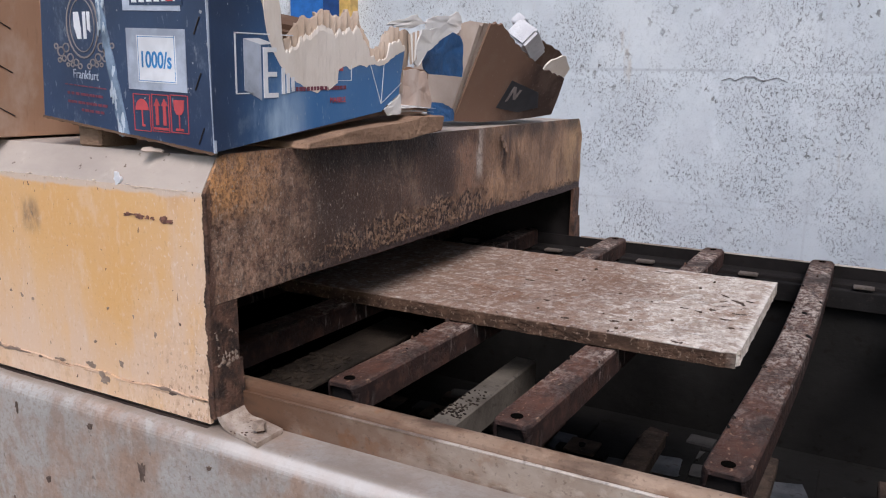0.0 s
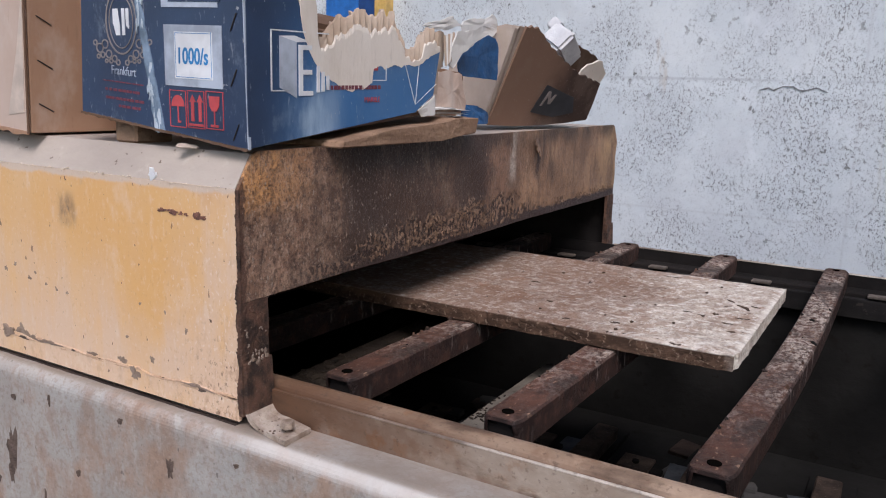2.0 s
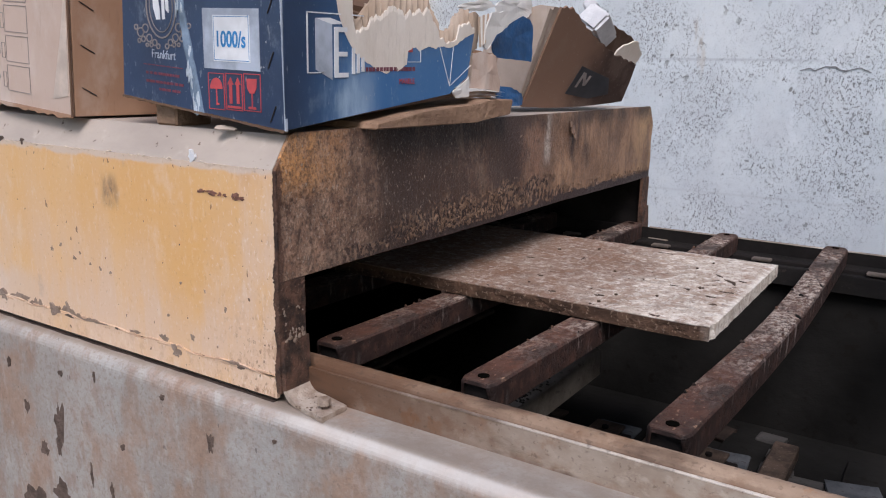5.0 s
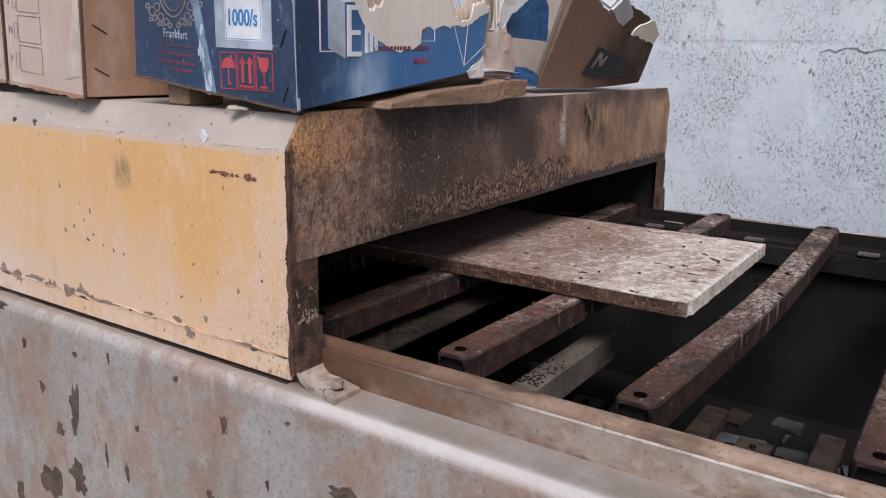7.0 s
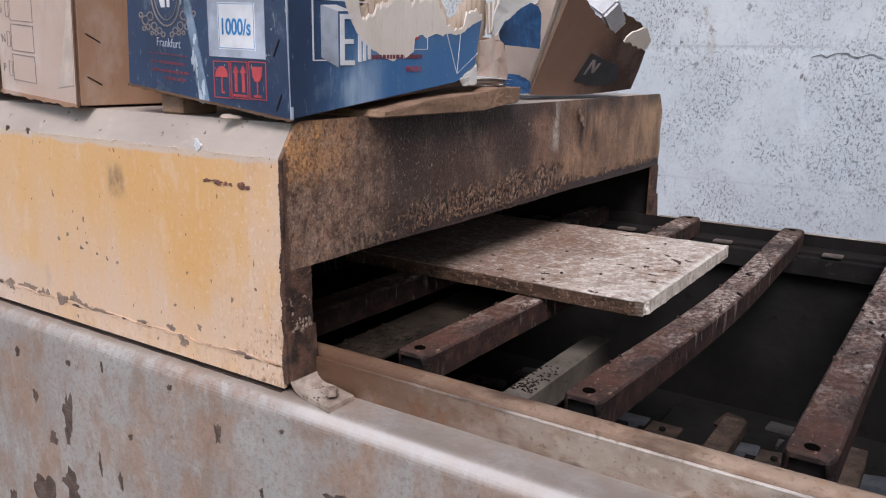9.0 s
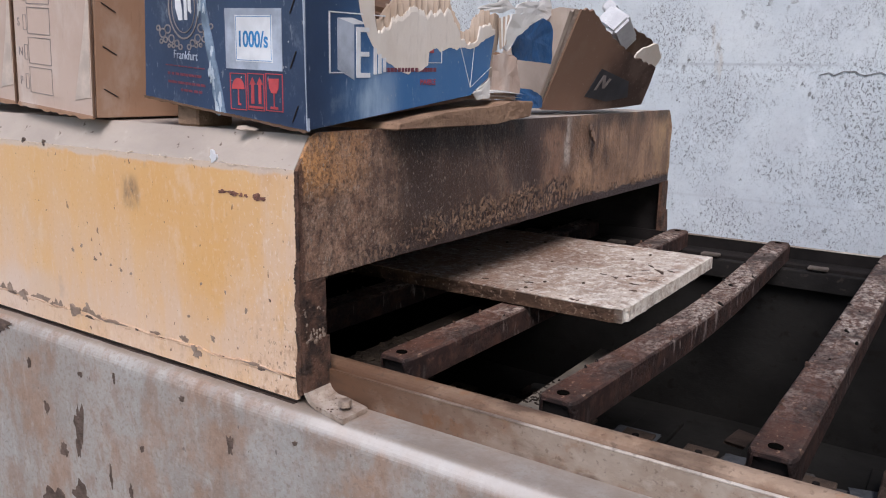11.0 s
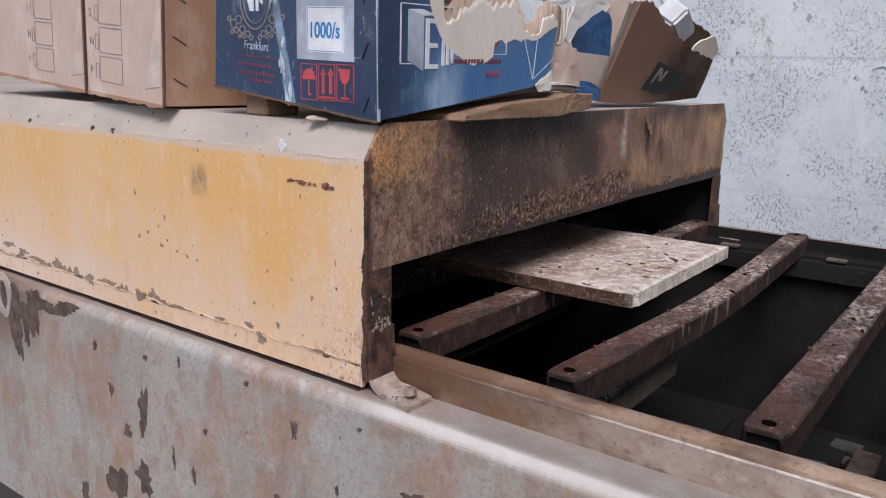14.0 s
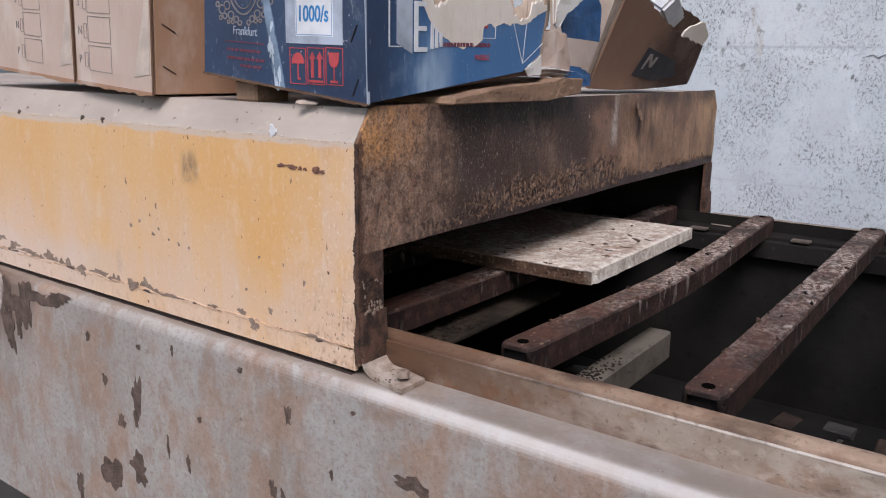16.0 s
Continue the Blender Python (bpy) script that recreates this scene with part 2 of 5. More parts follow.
def rail_paint(name, a, b, rust=.45):
    m = Mat(name, BASE_AT)
    c = m.mix(m.noise(9, .38, .62, (.8, 1, 1)), a, b)
    c = m.mix(m.mul(m.noise(24, .50, .64, (.8, 1, 1), seed=2, detail=9), rust), c, (.20, .095, .05))
    c = m.mix(m.mul(m.mul(m.noise(30, .57, .64, seed=8, detail=9), m.noise(4, .40, .58, seed=9)), rust * 1.7), c, (.34, .145, .055))
    c = m.mix(m.mul(m.noise(60, .52, .66, (.8, 1, 1), seed=4), .5), c, tuple(min(1, v * 1.2) for v in a))
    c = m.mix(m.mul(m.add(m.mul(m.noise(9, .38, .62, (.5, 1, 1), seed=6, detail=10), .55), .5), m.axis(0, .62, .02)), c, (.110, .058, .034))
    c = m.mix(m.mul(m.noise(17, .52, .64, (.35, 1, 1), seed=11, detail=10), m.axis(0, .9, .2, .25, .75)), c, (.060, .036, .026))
    c = m.mix(m.mul(m.noise(160, .56, .68, (.8, 1, 1), seed=3), .45), c, (.07, .045, .032))
    return m.done(c, .6, m.add(m.noise(90, .3, .7), m.noise(18, .3, .7, seed=5)), .35, .0015, 0.0, .22)


def rusty_bar():
    m = Mat("rusty_steel_with_stone_dust")
    c = m.mix(m.noise(22, .35, .65, detail=9), (.050, .027, .022), (.020, .012, .0105))
    c = m.mix(m.mul(m.noise(50, .50, .66, seed=1, detail=10), .6), c, (.095, .046, .034))
    up = m.facing_up()
    c = m.mix(m.mul(up, m.add(m.mul(m.noise(24, .36, .62, (1, .5, 1), seed=11, detail=10), .55), .30)), c, (.105, .042, .026))
    dust = m.noise(6, .42, .57, seed=2, detail=8)
    grain = m.noise(120, .45, .57, (1, .55, 1), seed=3, detail=11, rough=.82)
    middle = m.mul(m.axis(1, -.56, -.20), m.axis(1, .62, .45))
    powder = m.mul(m.mul(m.add(m.mul(dust, .75), .25), m.add(m.mul(middle, .90), .10)), grain)
    c = m.mix(m.mul(up, powder), c, (.56, .475, .41))
    scuff = m.mul(m.noise(70, .57, .66, (1, .5, 1), seed=12, detail=10, rough=.75), up)
    c = m.mix(m.mul(scuff, .45), c, (.30, .165, .105))
    tips = m.add(m.axis(1, -.52, -.59), m.axis(1, .52, .59))
    c = m.mix(m.mul(up, m.mul(tips, .45)), c, (.034, .019, .015))
    c = m.mix(m.mul(up, m.mul(m.noise(60, .50, .60, (1, .6, 1), seed=71, detail=11, rough=.78), .55)), c, (.030, .019, .016))
    c = m.mix(m.mul(up, m.mul(m.noise(150, .60, .67, (1, .6, 1), seed=72, detail=6), .6)), c, (.40, .255, .17))
    side = m.inv(up)
    runs = m.mul(m.mul(m.noise(70, .57, .66, (1, 1, .25), seed=6, detail=8), side), m.add(m.mul(middle, .8), .2))
    c = m.mix(m.mul(runs, .55), c, (.36, .30, .27))
    c = m.mix(m.mul(side, m.mul(m.noise(16, .52, .66, seed=13, detail=9), .5)), c, (.115, .056, .040))
    c = m.mix(m.mul(up, m.mul(m.noise(11, .48, .64, (1, .6, 1), seed=5, detail=11, rough=.72), .8)), c, (.030, .021, .018))
    return m.done(m.tint(c, .12), .7, m.add(m.noise(90, .35, .65, (.6, 1, 1), seed=3, detail=9), m.noise(25, .35, .65)), .8, .003, 0.0, .25)


def slab_stone():
    m = Mat("rough_sawn_dusty_stone")
    c = m.mix(m.noise(5, .36, .62, (.8, 1, 1)), (.62, .54, .465), (.44, .355, .29))
    # brown towards the inner end: real dirt, deepened to paint the hood's shade
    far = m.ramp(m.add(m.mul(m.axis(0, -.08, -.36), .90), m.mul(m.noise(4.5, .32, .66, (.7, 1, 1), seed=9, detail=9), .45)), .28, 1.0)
    # muddy haze and painted hood shade, then streaks of dirt along the saw marks
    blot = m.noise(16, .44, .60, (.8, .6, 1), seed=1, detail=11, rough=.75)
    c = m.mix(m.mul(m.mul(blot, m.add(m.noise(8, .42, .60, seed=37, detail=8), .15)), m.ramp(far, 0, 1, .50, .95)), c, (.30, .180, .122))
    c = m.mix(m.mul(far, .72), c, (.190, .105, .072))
    c = m.mix(m.mul(m.noise(70, .50, .57, (.8, .5, 1), seed=2, detail=11, rough=.75), m.ramp(far, 0, 1, .75, .26)), c, (.74, .68, .61))
    c = m.mix(m.mul(m.noise(110, .53, .61, (.9, .5, 1), seed=12, detail=8), m.ramp(far, 0, 1, .45, .6)), c, (.20, .120, .084))
    c = m.mix(m.mul(m.noise(45, .52, .62, (.6, .7, 1), seed=38, detail=10), m.ramp(far, 0, 1, .32, .5)), c, (.25, .150, .105))
    c = m.mix(m.mul(m.noise(90, .56, .63, (.5, .8, 1), seed=39, detail=9), m.ramp(far, 0, 1, .7, .30)), c, (.82, .77, .71))
    c = m.mix(m.mul(m.noise(9, .60, .68, seed=44, detail=8), .45), c, (.32, .16, .095))
    c = m.mix(m.mul(m.noise(230, .52, .62, (.8, .5, 1), seed=73, detail=6), m.ramp(far, 0, 1, .30, .5)), c, (.16, .098, .070))
    c = m.mix(m.noise(42, .70, .72, seed=4, detail=3), c, (.07, .045, .035))
    c = m.mix(m.mul(m.axis(0, -.014, -.003), m.add(m.mul(m.noise(40, .38, .6, seed=36), .5), .2)), c, (.82, .77, .69))
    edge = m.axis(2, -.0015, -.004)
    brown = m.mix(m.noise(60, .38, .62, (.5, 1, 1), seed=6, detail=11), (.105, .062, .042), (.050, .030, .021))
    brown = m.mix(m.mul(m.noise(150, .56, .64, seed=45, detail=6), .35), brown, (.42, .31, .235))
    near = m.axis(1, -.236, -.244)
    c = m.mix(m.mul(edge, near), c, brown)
    c = m.mix(m.mul(m.mul(edge, m.inv(near)), m.mul(m.noise(75, .50, .64, seed=7, detail=10), .6)), c, (.42, .32, .245))
    return m.done(c, .85, m.add(m.noise(90, .35, .65, (.5, 1, 1), seed=2), m.noise(20, .3, .7, seed=8)), .9, .003, 0.0, .12)


def concrete_wall():
    m = Mat("pitted_whitewashed_concrete")
    c = m.mix(m.noise(1.3, .36, .64, detail=9), (.545, .592, .632), (.632, .672, .700))
    c = m.mix(m.mul(m.noise(4, .46, .66, seed=1, detail=9), .55), c, (.515, .545, .585))
    c = m.mix(m.mul(m.noise(9, .55, .68, (1, 1, .7), seed=21, detail=8), .35), c, (.70, .735, .78))
    zone = m.ramp(m.noise(3.4, .25, .75, seed=3, detail=9, rough=.72), .26, .80)

    def arcs(scale, width, seed, cut_lo, cut_hi, stretch=(1, 1, .8)):
        """Short curved nicks: thin bands of a noise, broken up by a second one."""
        n = m.node("ShaderNodeTexNoise", Scale=scale, Detail=3.0, Roughness=.6)
        m.link(m.stretched(stretch, (seed * 2.3, seed * .7, seed * 4.9)), n.inputs["Vector"])
        off = m.op('ABSOLUTE', m.op('ADD', n.outputs["Fac"], -.5), 0.0)
        line = m.ramp(off, width, width * .35)
        return m.mul(line, m.noise(scale * 1.7, cut_lo, cut_hi, stretch, seed=seed + 30, detail=3))
    nick = m.mul(arcs(50, .036, 2, .56, .60), zone)
    small = m.mul(arcs(88, .052, 4, .57, .61, (1, 1, .6)), m.add(m.mul(zone, .85), .10))
    pits = m.mul(m.noise(70, .605, .635, (1, 1, .55), seed=9, detail=4), m.add(m.mul(zone, .8), .15))
    deep = m.mul(m.noise(24, .64, .66, (1, 1, .8), seed=5, detail=7), m.noise(2.4, .46, .60, seed=6))
    c = m.mix(m.mul(m.noise(13, .50, .66, seed=22, detail=10), m.mul(zone, .28)), c, (.47, .485, .51))
    # nicks and pits coloured dark for the small shadows they hold
    c = m.mix(m.mul(small, .70), c, (.23, .235, .25))
    c = m.mix(m.mul(nick, .80), c, (.16, .165, .175))
    c = m.mix(m.mul(pits, .75), c, (.19, .19, .20))
    c = m.mix(m.mul(deep, .8), c, (.15, .15, .15))
    # faint joints of the cast panels
    joint = m.mul(m.axis(2, .480, .489), m.axis(2, .500, .491))
    c = m.mix(m.mul(joint, m.mul(m.noise(3, .35, .6, (1, 1, .1), seed=19), .8)), c, (.46, .49, .53))
    c = m.mix(m.mul(m.axis(2, .484, .470), m.mul(m.axis(2, .40, .47), .25)), c, (.68, .735, .77))
    low_joint = m.mul(m.axis(2, -.176, -.168), m.axis(2, -.158, -.166))
    c = m.mix(m.mul(low_joint, .35), c, (.45, .47, .50))
    side_joint = m.mul(m.axis(0, .452, .460), m.axis(0, .470, .462))
    c = m.mix(m.mul(side_joint, .3), c, (.46, .48, .51))
    c = m.mix(m.mul(m.noise(6, .64, .72, (1, 1, .25), seed=6), .5), c, (.50, .44, .38))
    hollow = m.add(m.add(nick, small), m.add(pits, deep))
    bump = m.op('SUBTRACT', m.add(m.mul(m.noise(9, .2, .8, seed=8), .4), .5), m.mul(hollow, .5))
    return m.done(c, .9, bump, .8, .010, 0.0, .2)


def grey_stuff(name, a, b, scale=8, rough=.85, strength=.4, spots=(.05, .04, .035), spec=.12):
    m = Mat(name)
    c = m.mix(m.noise(scale, .35, .65), a, b)
    c = m.mix(m.mul(m.noise(scale * 7, .60, .68, seed=2), .6), c, spots)
    return m.done(c, rough, m.noise(scale * 6, .3, .7, seed=3), strength, .002, 0.0, spec)


def carton(name, a, b, dust=(.6, .52, .46), rough=.75, dusty=.35):
    m = Mat(name)
    c = m.mix(m.noise(5, .35, .65), a, b)
    c = m.mix(m.mul(m.noise(13, .50, .70, (1, 1, .6), seed=2), dusty), c, dust)
    c = m.mix(m.mul(m.noise(90, .60, .70, (1, 1, .2), seed=3), .25), c, tuple(v * .5 for v in a))
    return m.done(c, rough, m.add(m.noise(9, .3, .7, seed=4), m.mul(m.noise(140, .3, .7, (1, 1, .1)), .3)), .25, .002, 0.0, .2)


def shaded_card():
    m = Mat("shaded_brown_kraft_card")
    # shade of the overhanging face painted in, darker towards its far end
    face_shade = m.ramp(m.add(m.mul(m.axis(1, -.02, .24), .8), m.mul(m.noise(6, .3, .7, detail=9), .3)), .25, .95)
    c = m.mix(face_shade, (.22, .134, .096), (.070, .045, .037))
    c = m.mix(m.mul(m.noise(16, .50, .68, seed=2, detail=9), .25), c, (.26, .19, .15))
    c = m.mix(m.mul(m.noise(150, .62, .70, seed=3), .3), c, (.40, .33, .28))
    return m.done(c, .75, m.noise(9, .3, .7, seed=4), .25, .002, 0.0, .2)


def blue_print():
    m = Mat("scuffed_dark_blue_printed_carton", BLUE_AT)
    c = m.mix(m.noise(5, .35, .65), (.023, .037, .076), (.031, .054, .110))
    # brighter blue low on the torn side: its glossy reflection put into the colour
    side = m.mul(m.axis(1, .015, .17), m.axis(2, .58, .40))
    c = m.mix(m.mul(side, .9), c, (.044, .150, .345))
    # reflected sheen painted slanting down the torn side, and milky scuffs low down
    sheen = m.mul(m.mul(m.noise(8, .42, .62, (1, 1, .35), seed=7, detail=8), m.axis(2, .45, .36)), m.mul(m.axis(1, .05, .11), m.axis(1, .22, .13)))
    c = m.mix(m.mul(sheen, .9), c, (.42, .54, .66))
    c = m.mix(m.mul(m.noise(10, .50, .70, (1, .4, .8), seed=14, detail=9), m.mul(side, .30)), c, (.22, .33, .46))
    c = m.mix(m.mul(m.noise(30, .54, .70, (1, 1, .6), seed=2, detail=11, rough=.75), .30), c, (.26, .31, .38))
    c = m.mix(m.mul(m.noise(150, .62, .70, (1, 1, .3), seed=12), .35), c, (.46, .48, .51))
    c = m.mix(m.mul(m.noise(95, .71, .73, seed=3, detail=3), .7), c, (.42, .42, .42))
    c = m.mix(m.mul(m.noise(7, .58, .74, (1, 1, .35), seed=5), .35), c, (.20, .29, .40))
    return m.done(c, .30, m.noise(10, .3, .7, seed=4), .25, .002)


def plain(name, color, rough=.6, metal=0.0, var=.18):
    m = Mat(name)
    c = m.mix(m.noise(18, .35, .65), tuple(v * (1 - var) for v in color), tuple(min(1, v * (1 + var)) for v in color))
    return m.done(c, rough, m.noise(60, .3, .7), .12, .001, metal)


YELLOW, CHAMFER, FRONT, BASE = yellow_paint(), chamfer_dust(), front_grime(), base_paint()
ANGLE = rail_paint("tan_stained_angle_iron", (.43, .365, .305), (.31, .245, .195), .45)
TUBE = rail_paint("tan_dusty_rail", (.35, .250, .180), (.23, .152, .104), .4)
EDGE = rail_paint("bare_scraped_edge", (.66, .59, .52), (.52, .44, .37), .3)
BAR, SLAB, WALL = rusty_bar(), slab_stone(), concrete_wall()
LEG = grey_stuff("brown_scaling_rust", (.145, .075, .050), (.036, .022, .017), 40, .65, 1.0, (.24, .165, .12), .3)
FOOT = grey_stuff("cement_dusted_steel", (.50, .42, .355), (.30, .225, .175), 34, .8, .7, (.12, .075, .05))
DARK = grey_stuff("black_steel_and_hood_shade", (.020, .017, .016), (.010, .009, .0085), 6, .95, .4, (.01, .008, .006), .1)
HOLE = grey_stuff("black_hole", (.004, .0035, .003), (.003, .0026, .0022), 20, 1.0, .2, (.004, .003, .003), 0.0)
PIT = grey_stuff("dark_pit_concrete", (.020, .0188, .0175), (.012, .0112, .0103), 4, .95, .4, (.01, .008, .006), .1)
BEAM = grey_stuff("cement_grey_beam", (.15, .130, .108), (.085, .073, .060), 9, .85, .5, (.04, .035, .03))
RETBAR = grey_stuff("dull_brown_rust", (.105, .074, .056), (.052, .037, .029), 22, .85, .6, (.22, .17, .14), .2)
CREVICE_SHADE = grey_stuff("dark_crevice_shade", (.055, .038, .030), (.026, .019, .016), 20, .9, .5, (.20, .15, .12), .2)
FLOOR = grey_stuff("dark_damp_shop_floor", (.030, .029, .028), (.050, .048, .046), 2, .7, .4)
ROOF = grey_stuff("grey_roof_sheet", (.35, .35, .35), (.28, .28, .28), 1, .7, .2)
CHIP = grey_stuff("bare_metal_under_lost_paint", (.155, .112, .092), (.085, .062, .052), 40, .85, .6)
KRAFT = carton("brown_kraft_carton", (.385, .235, .155), (.325, .188, .12))
KRAFT_PALE = carton("dusty_pale_kraft_front", (.53, .41, .345), (.47, .35, .285), (.62, .55, .50), dusty=.5)
KRAFT_GREY = carton("dust_greyed_kraft_carton", (.50, .42, .36), (.38, .30, .245), dusty=.5)
WELD = grey_stuff("dusty_weld", (.40, .32, .26), (.20, .145, .11), 40, .85, .5, (.08, .05, .04))
KRAFT_DARK = carton("dark_brown_kraft_carton", (.150, .090, .058), (.095, .055, .037), dusty=.10)
SHADED_CARD = shaded_card()
LINER = carton("torn_cream_carton_liner", (.74, .67, .60), (.64, .565, .49), (.80, .76, .71))
FLUTE = carton("brownish_torn_flutes", (.50, .40, .32), (.36, .27, .20), (.62, .54, .47))
BLUE = blue_print()
WHITE = plain("white_print", (.66, .67, .69), .55, 0.0, .12)
SILVER = plain("pale_blue_grey_print", (.36, .40, .47), .5, 0.0, .25)
CYAN = plain("blue_print_ink", (.03, .20, .46), .5)
RED = plain("red_print", (.42, .060, .066), .5, 0.0, .3)
REDDIM = plain("faded_red_print", (.17, .040, .060), .55)
GREYINK = plain("grey_brown_print", (.22, .19, .18), .55)
BLACKINK = plain("black_print", (.035, .035, .04), .6)
STAPLE = plain("dark_wire_staple", (.06, .05, .05), .45, .6)
STONE = grey_stuff("pale_abrasive_stone", (.62, .62, .63), (.50, .50, .52), 20, .85, .4, (.4, .4, .4))
BOARD = grey_stuff("brown_broken_stone_offcut", (.33, .215, .145), (.23, .145, .098), 16, .85, .6, (.12, .075, .05))
PAINT_BLUE = plain("bright_blue_door_paint", (.02, .13, .42), .45)
PAINT_NAVY = plain("dark_blue_door_paint", (.012, .05, .18), .45)
PAINT_YELLOW = plain("ochre_frame_paint", (.55, .36, .11), .5)


# ---- mesh helpers ----
def root_of(ob):
    while ob.parent:
        ob = ob.parent
    return ob


def part(name, bm, material, parent=None, label="", smooth=False):
    """One mesh object from a bmesh in world metres, under a thing whose base is parent's place."""
    me = bpy.data.meshes.new(name)
    if parent is not None:
        bmesh.ops.translate(bm, verts=bm.verts, vec=-root_of(parent).location)
    bmesh.ops.recalc_face_normals(bm, faces=bm.faces)
    if smooth:
        for f in bm.faces:
            f.smooth = True
    bm.to_mesh(me)
    bm.free()
    mats = material if isinstance(material, (list, tuple)) else [material]
    for k in mats:
        me.materials.append(k)
    ob = new(name, me)
    if parent is not None:
        ob.parent = parent
    if label:
        ob["label"] = label
    return ob


def thing(name, at, label, category, group="", kind=""):
    ob = new(name)
    ob.location = at
    ob.empty_display_size = .05
    return tagged(ob, label, category, group, kind)


def box(x0, x1, y0, y1, z0, z1, bevel=0.0, seg=1):
    bm = bmesh.new()
    bmesh.ops.create_cube(bm, size=1)
    for v in bm.verts:
        v.co = Vector((x0 + (v.co.x + .5) * (x1 - x0), y0 + (v.co.y + .5) * (y1 - y0), z0 + (v.co.z + .5) * (z1 - z0)))
    if bevel:
        bmesh.ops.bevel(bm, geom=bm.edges[:], offset=bevel, segments=seg, affect='EDGES')
    return bm


def merge(*bms):
    out = bmesh.new()
    for b in bms:
        me = bpy.data.meshes.new("tmp")
        b.to_mesh(me)
        b.free()
        out.from_mesh(me)
        bpy.data.meshes.remove(me)
    return out


def turned(bm, m):
    bmesh.ops.transform(bm, matrix=m, verts=bm.verts)
    return bm


def prism(outline, axis, a, b):
    """A flat outline (two coordinates each) pushed from a to b along an axis: 'x' takes (y, z), 'y' takes (x, z), 'z' takes (x, y)."""
    def put(p, w):
        return {'x': (w, p[0], p[1]), 'y': (p[0], w, p[1]), 'z': (p[0], p[1], w)}[axis]
    bm = bmesh.new()
    lo = [bm.verts.new(put(p, a)) for p in outline]
    hi = [bm.verts.new(put(p, b)) for p in outline]
    bm.faces.new(lo)
    bm.faces.new(hi[::-1])
    n = len(outline)
    for i in range(n):
        bm.faces.new((lo[i], lo[(i + 1) % n], hi[(i + 1) % n], hi[i]))
    return bm


def rod(p, q, r, n=10):
    p, q = Vector(p), Vector(q)
    bm = bmesh.new()
    bmesh.ops.create_cone(bm, cap_ends=True, segments=n, radius1=r, radius2=r, depth=(q - p).length)
    return turned(bm, Matrix.Translation((p + q) / 2) @ (q - p).to_track_quat('Z', 'Y').to_matrix().to_4x4())


def blob(cx, cy, rx, ry, seed, n=16, rag=.35):
    """A ragged closed outline round a centre."""
    rng = random.Random(seed)
    ph = [rng.uniform(0, 6.28) for _ in range(4)]
    pts = []
    for i in range(n):
        a = 2 * math.pi * i / n
        r = 1 + rag * (.5 * math.sin(2 * a + ph[0]) + .4 * math.sin(3 * a + ph[1]) + .35 * math.sin(5 * a + ph[2])) + rng.uniform(-.28, .28) * min(1, rag / .3)
        r = max(r, .25)
        pts.append((cx + rx * r * math.cos(a), cy + ry * r * math.sin(a)))
    return pts


def lettering(text, size, m, material, parent, name="lettering", weight=0.0):
    """Printed words as a thin mesh; m takes the text's own xy plane into the world."""
    cu = bpy.data.curves.new(name, 'FONT')
    cu.body, cu.size = text, size
    cu.extrude = .0002
    cu.offset = weight
    tmp = new("tmp_text", cu)
    me = bpy.data.meshes.new_from_object(tmp)
    bpy.data.objects.remove(tmp)
    bm = bmesh.new()
    bm.from_mesh(me)
    bpy.data.meshes.remove(me)
    turned(bm, m)
    return part(name, bm, material, parent)


def basis(o, u, v):
    """A matrix that takes x along u, y along v and z out of their plane, from o."""
    u = Vector(u).normalized()
    n = u.cross(Vector(v)).normalized()
    v = n.cross(u)
    return Matrix(((u.x, v.x, n.x, o[0]), (u.y, v.y, n.y, o[1]), (u.z, v.z, n.z, o[2]), (0, 0, 0, 1)))


# ---- the setting ----
WALL_Y = 3.4
W = 1.41          # width of the hood
HOOD_END = -2.6   # where the hood goes on to, out of sight
BASE_END = 2.2

tagged(part("floor", box(-60, 60, -120, WALL_Y + .2, FLOOR_Z - .2, FLOOR_Z), FLOOR),
       "dark damp concrete workshop floor under the machine", "floor", kind="structure")
tagged(part("wall_north", box(-7, 7, WALL_Y, WALL_Y + .2, FLOOR_Z, 4.2), WALL),
       "whitewashed concrete wall with rough pits and cracks", "wall", kind="structure")
tagged(part("wall_west", box(-7.2, -7, -5, WALL_Y + .2, FLOOR_Z, 4.2), WALL),
       "plain whitewashed concrete side wall of the workshop", "wall", kind="structure")
tagged(part("wall_east", box(7, 7.2, -5, WALL_Y + .2, FLOOR_Z, 4.2), WALL),
       "plain whitewashed concrete side wall of the workshop", "wall", kind="structure")
# roof with a wide open light well over the machine, and open to the yard on the south side
roof = merge(box(-7.2, -3.2, -5, WALL_Y + .2, 4.2, 4.3), box(3.6, 7.2, -5, WALL_Y + .2, 4.2, 4.3), box(-3.2, 3.6, 2.2, WALL_Y + .2, 4.2, 4.3))
tagged(part("ceiling", roof, ROOF), "grey sheet roof with a wide open light well", "ceiling", kind="structure")


def wall_crack(x0, z0, length, seed):
    rng = random.Random(seed)
    n = 14
    up, dn = [], []
    z = z0
    for i in range(n + 1):
        x = x0 + length * i / n
        z += rng.uniform(-.013, .012)
        w = .0024 * math.sin(math.pi * (i + .3) / (n + .6)) * rng.uniform(.3, 1.3) + .001
        up.append((x, z + w))
        dn.append((x, z - w))
    return prism(up + dn[::-1], 'y', WALL_Y - .004, WALL_Y + .01)


wall = bpy.data.objects["wall_north"]
CRACK = grey_stuff("dark_crack_in_plaster", (.26, .26, .27), (.17, .17, .18), 20)
